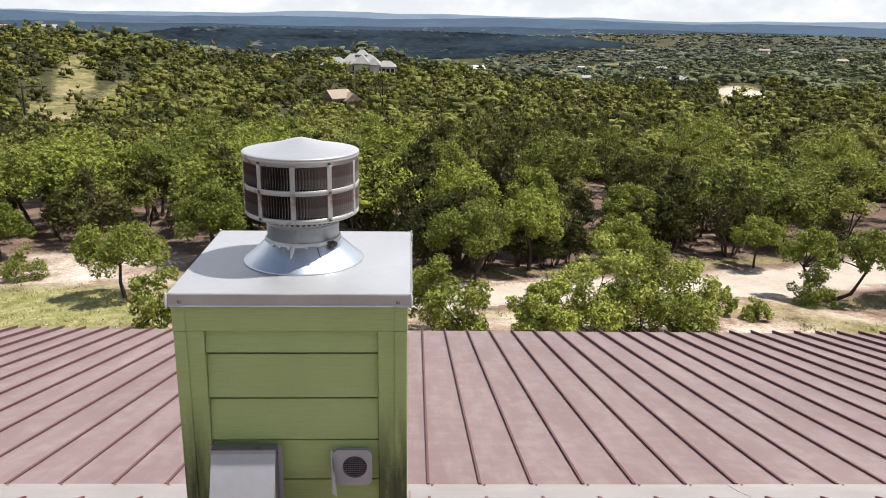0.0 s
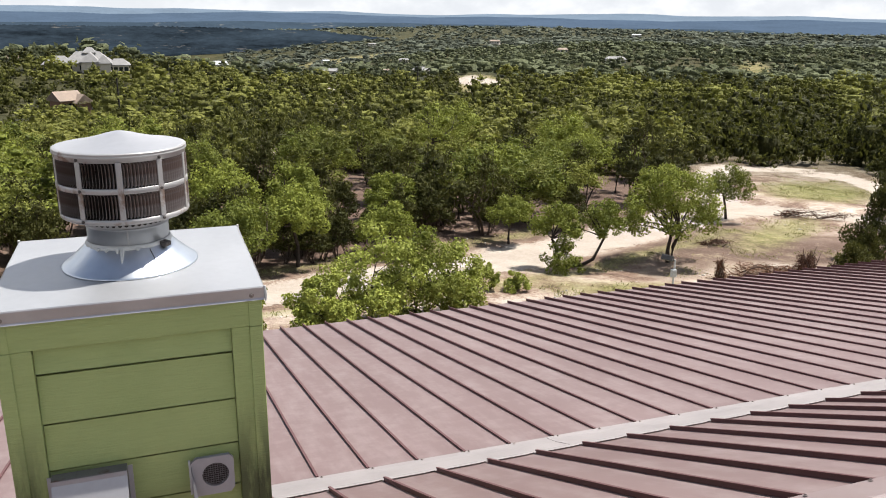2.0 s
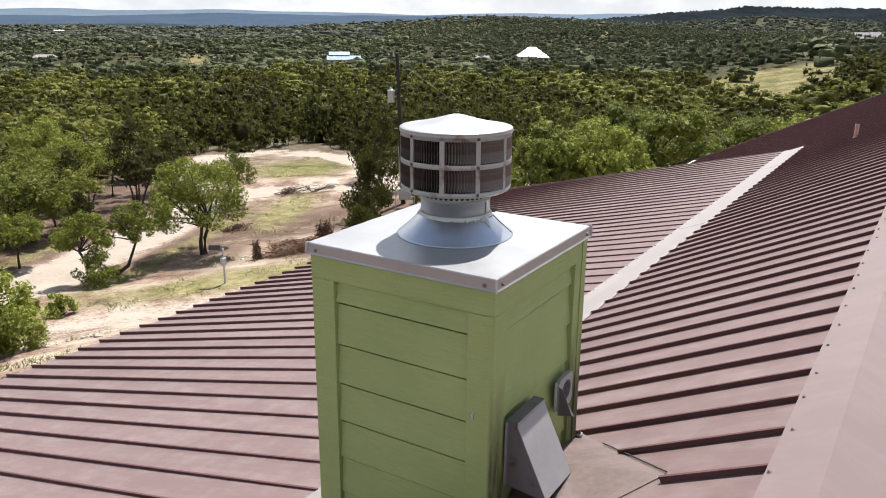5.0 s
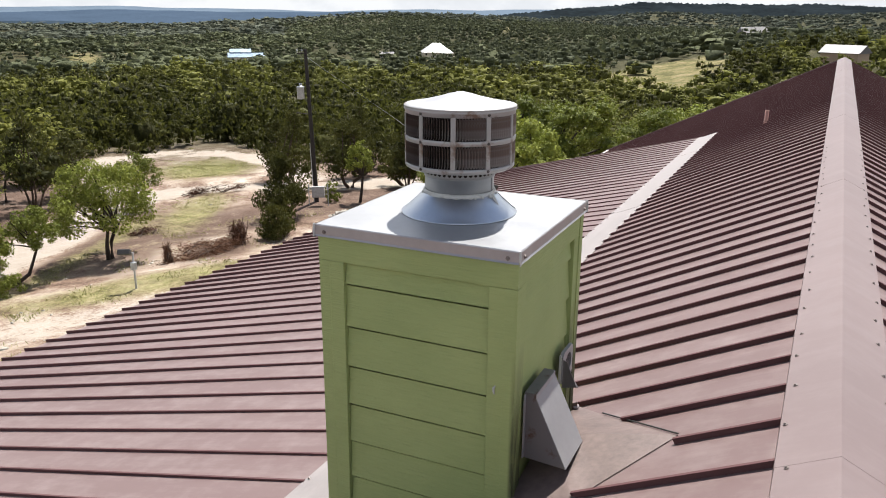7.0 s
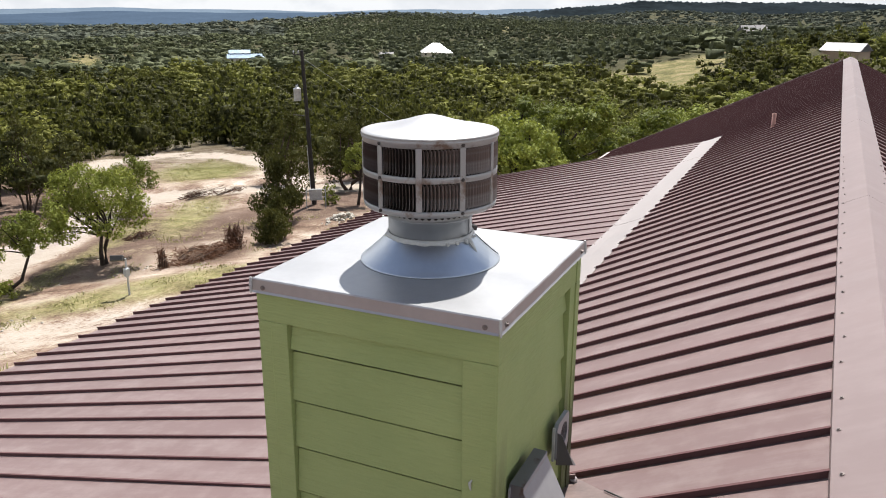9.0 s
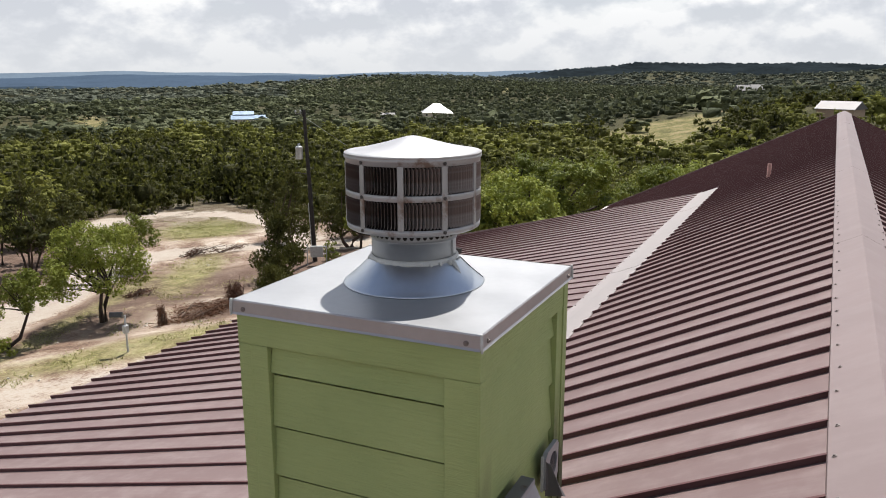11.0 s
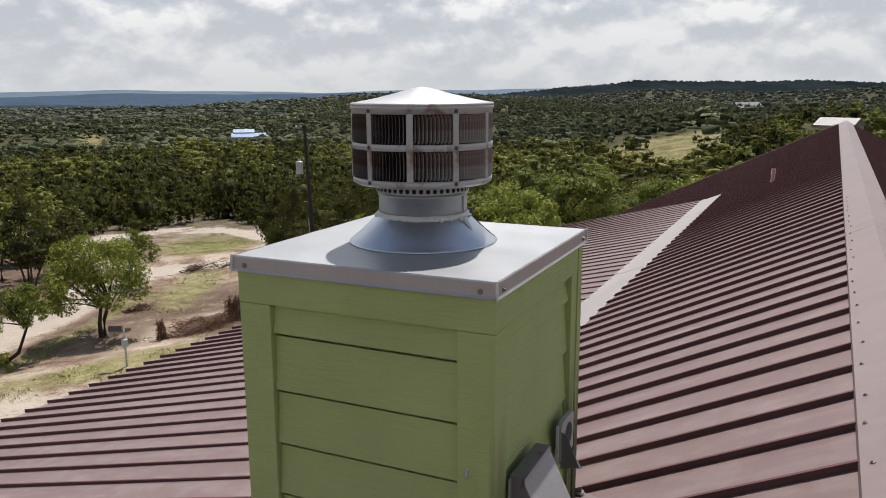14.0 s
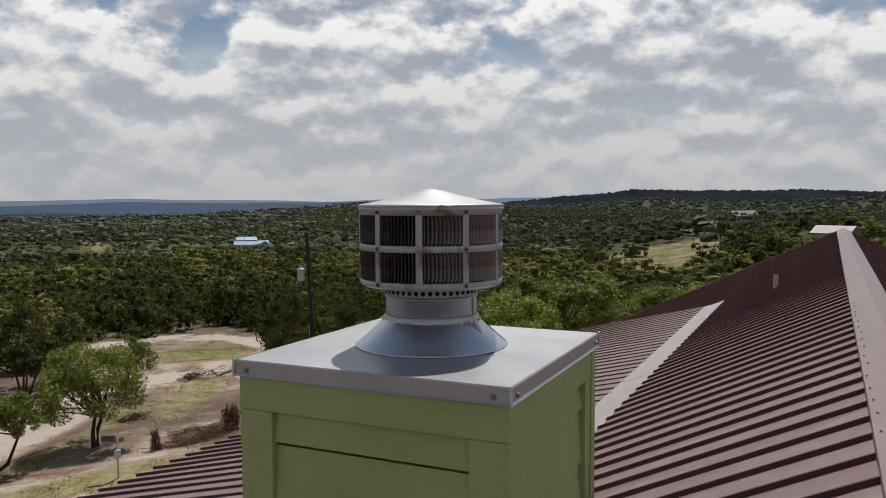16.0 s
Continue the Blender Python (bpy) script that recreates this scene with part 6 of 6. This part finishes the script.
bmesh.ops.transform(bm, matrix=Matrix.Translation((lx - 0.28, ly + 0.32, lz + 2.15)) @ pose(0, 0, 0, 25, 0, 120), verts=bm.verts)
head = part("lamp_head", bm, M_DARK, lamp)
bm = bmesh.new()
tube(bm, [(lx, ly, lz + 2.05), (lx - 0.2, ly + 0.24, lz + 2.12)], [0.025, 0.025], 6)
part("arm", bm, M_DARK, lamp)


# ---- houses among the woods ----
def house(x, y, w, d, h, turn, wall, roof_mat, label, hip=0.0, rise=0.45, wing=None, name="house", lift=0.0, panes=4, gables=()):
    """A house with overhanging roof, windows and a door; wing: a second lower body (offset, width, depth, height);
    gables: more bodies, each with its own turn and pitch."""
    z = float(ground_z(x, y)) + lift
    t = thing(name, (x, y, z), label, "house" if name == "house" else name)
    bodies = [(0, 0, w, d, h, 0, rise)] + ([(*wing, 0, rise)] if wing else []) + list(gables)
    stand = Matrix.Translation((x, y, z)) @ pose(0, 0, 0, 0, 0, turn)
    for px, py, ww, dd, hh, spin, pitch in bodies:
        ox = oy = 0.0
        rot = stand @ pose(px, py, 0, 0, 0, spin)
        bm = bmesh.new()
        box(bm, ox - ww / 2, ox + ww / 2, oy - dd / 2, oy + dd / 2, -1.5, hh)
        bmesh.ops.transform(bm, matrix=rot, verts=bm.verts)
        walls = part("wall", bm, wall, t)
        e, rr = 0.5, dd / 2 * pitch
        bm = bmesh.new()
        cut = hip * dd / 2
        pts = [(-ww / 2 - e, -dd / 2 - e, hh - 0.1), (ww / 2 + e, -dd / 2 - e, hh - 0.1), (ww / 2 + e, dd / 2 + e, hh - 0.1), (-ww / 2 - e, dd / 2 + e, hh - 0.1), (-ww / 2 - e + cut, 0, hh + rr), (ww / 2 + e - cut, 0, hh + rr)]
        up_ = [bm.verts.new((ox + a, oy + b, c + 0.14)) for a, b, c in pts]
        lo_ = [bm.verts.new((ox + a, oy + b, c)) for a, b, c in pts]
        for f in ((0, 1, 5, 4), (2, 3, 4, 5), (1, 2, 5), (3, 0, 4)):
            bm.faces.new([up_[i] for i in f])
            bm.faces.new([lo_[i] for i in f[::-1]])
        for i in range(4):
            j = (i + 1) % 4
            bm.faces.new((lo_[i], lo_[j], up_[j], up_[i]))
        bmesh.ops.transform(bm, matrix=rot, verts=bm.verts)
        part("roof", bm, roof_mat, t)
        for i in range(panes):
            for sy in (-1, 1):
                bm = bmesh.new()
                cx_ = ox - ww / 2 + ww * (i + 0.5) / panes
                y_ = oy + sy * (dd / 2 + 0.02)
                box(bm, cx_ - 0.55, cx_ + 0.55, y_ - 0.03, y_ + 0.03, hh - 1.9 if i != 1 else 0.0, hh - 0.6)
                bmesh.ops.transform(bm, matrix=rot, verts=bm.verts)
                part("window" if i != 1 else "door", bm, M_GLASS, t)
    return t


house(-16, 275, 13, 8, 2.2, -4, M_STUCCO, M_ROOFGREY, "grey-roofed pale house with several gables on a wooded rise", 0.9, 0.8, (-8.5, -1, 8, 6, 1.8), gables=((1.0, -3.0, 6, 5, 2.6, 90, 1.1), (5.0, -3.5, 5, 4, 2.2, 90, 1.2), (0.5, 0.5, 3.0, 3.0, 5.2, 0, 1.0), (9.0, -2.0, 6, 5, 1.6, 0, 0.7)))
house(-16.5, 192, 5.0, 4.4, 2.6, 35, M_LOG, M_ROOFTAN, "brown timber house with a pale roof among trees", 0.0, 0.8, None, "house", 0.9, gables=((2.2, -1.2, 4.2, 3.4, 2.0, 90, 1.0),))
house(-52, 352, 15, 8, 3.0, 5, M_STUCCO, M_ROOFTAN, "tan-roofed house on a wooded hill", 0.8, 0.6)
house(28, 330, 6, 5, 2.4, 0, M_STUCCO, M_ROOFWHITE, "small white-roofed house in the woods", 0.3, 0.45, None, "house", 1.4)
house(69, 322, 8, 5, 2.4, -20, M_STUCCO, M_ROOFGREY, "long low grey-roofed house in the woods", 0.0, 0.3, None, "house", 0.6)
house(118, 400, 7, 5, 2.4, -20, M_STUCCO, M_ROOFTAN, "tan-roofed house among far woods", 0.0, 0.3, None, "house", 0.8)
house(112, 330, 7, 5, 2.2, -20, M_STUCCO, M_ROOFGREY, "grey-roofed house among far woods", 0.6, 0.5, None, "house", 1.2)
house(-152, 305, 14, 8, 3.0, 20, M_STUCCO, M_ROOFTAN, "tan house on the crest of the hill", 0.0, 0.5)
house(-138, 318, 7, 5, 4.2, 20, M_STUCCO, M_ROOFGREY, "narrow two-storey house on the crest of the hill", 0.0, 0.5)
house(-90, 345, 10, 6, 2.6, 10, M_STUCCO, M_ROOFWHITE, "low white-roofed house on the far side of the hill", 0.0, 0.3)
house(100, 640, 16, 9, 4, -10, M_STUCCO, M_ROOFTAN, "pale stone building on a far slope", 0.0, 0.4, (10, 2, 8, 7, 6))
house(208, 990, 9, 6, 3, 15, M_STUCCO, M_ROOFWHITE, "white house far down in the valley", 0.0, 0.3, None, "house", 1.5)
house(342, 1268, 12, 7, 3, 0, M_STUCCO, M_ROOFGREY, "long pale house on the far side of the valley", 0.0, 0.3, None, "house", 3.0)
house(222, 710, 8, 6, 2.4, -30, M_STUCCO, M_ROOFGREY, "pale house among far scrub", 0.3, 0.4, None, "house", 2.0)
house(384, 876, 11, 7, 2.4, -40, M_STUCCO, M_ROOFTAN, "tan house among far scrub", 0.3, 0.4, None, "house", 2.5)
house(331, 612, 8, 6, 2.4, -20, M_STUCCO, M_ROOFTAN, "tan house beside a far clearing", 0.3, 0.4, None, "house", 1.8)
house(750, 1146, 14, 7, 3, -20, M_STUCCO, M_ROOFWHITE, "long low pale house on a far slope", 0.0, 0.3, None, "house", 3.0)
house(517, 44, 7.4, 8.5, 2.8, -62, M_STUCCO, M_ROOFGREY, "white house with two pale roofs on a wooded rise", 0.0, 0.75, (8.6, 0, 7.4, 7, 3.6), "house", 1.0)
house(270, 430, 12, 7, 2.6, -30, M_STUCCO, M_ROOFGREY, "grey-roofed house on far wooded slopes", 0.6, 0.4)
house(341, 274, 17, 9, 3.0, -52, M_STUCCO, M_ROOFBLUE, "white house with a pale blue metal roof", 0.0, 0.40, None, "house", 2.4, gables=((-2.5, 3.0, 10, 6, 5.2, 0, 0.5), (7.0, -2.5, 8, 6.5, 2.8, 90, 0.6)))
house(492, 236, 19, 15, 3.4, -60, M_STUCCO, M_ROOFWHITE, "white hip-roofed house on a wooded slope", 1.0, 0.75, (7, -5, 7, 6, 3.0), "house", 1.2)
house(478, 266, 9, 6, 2.6, -60, M_STUCCO, M_ROOFGREY, "small shed with a pale roof beside the white house", 0.0, 0.4, None, "shed")
house(700, 62, 17, 9, 3.0, -75, M_STUCCO, M_ROOFGREY, "grey-roofed house on far wooded slopes", 0.3, 0.6, (10, 0, 7, 8, 5.0))
house(262, -5.6, 10.6, 8.5, 2.6, -112, M_TAN, M_ROOFPALE, "long metal barn with a pale roof and tan end wall", 0.0, 0.48, None, "barn", 0.2, 0)
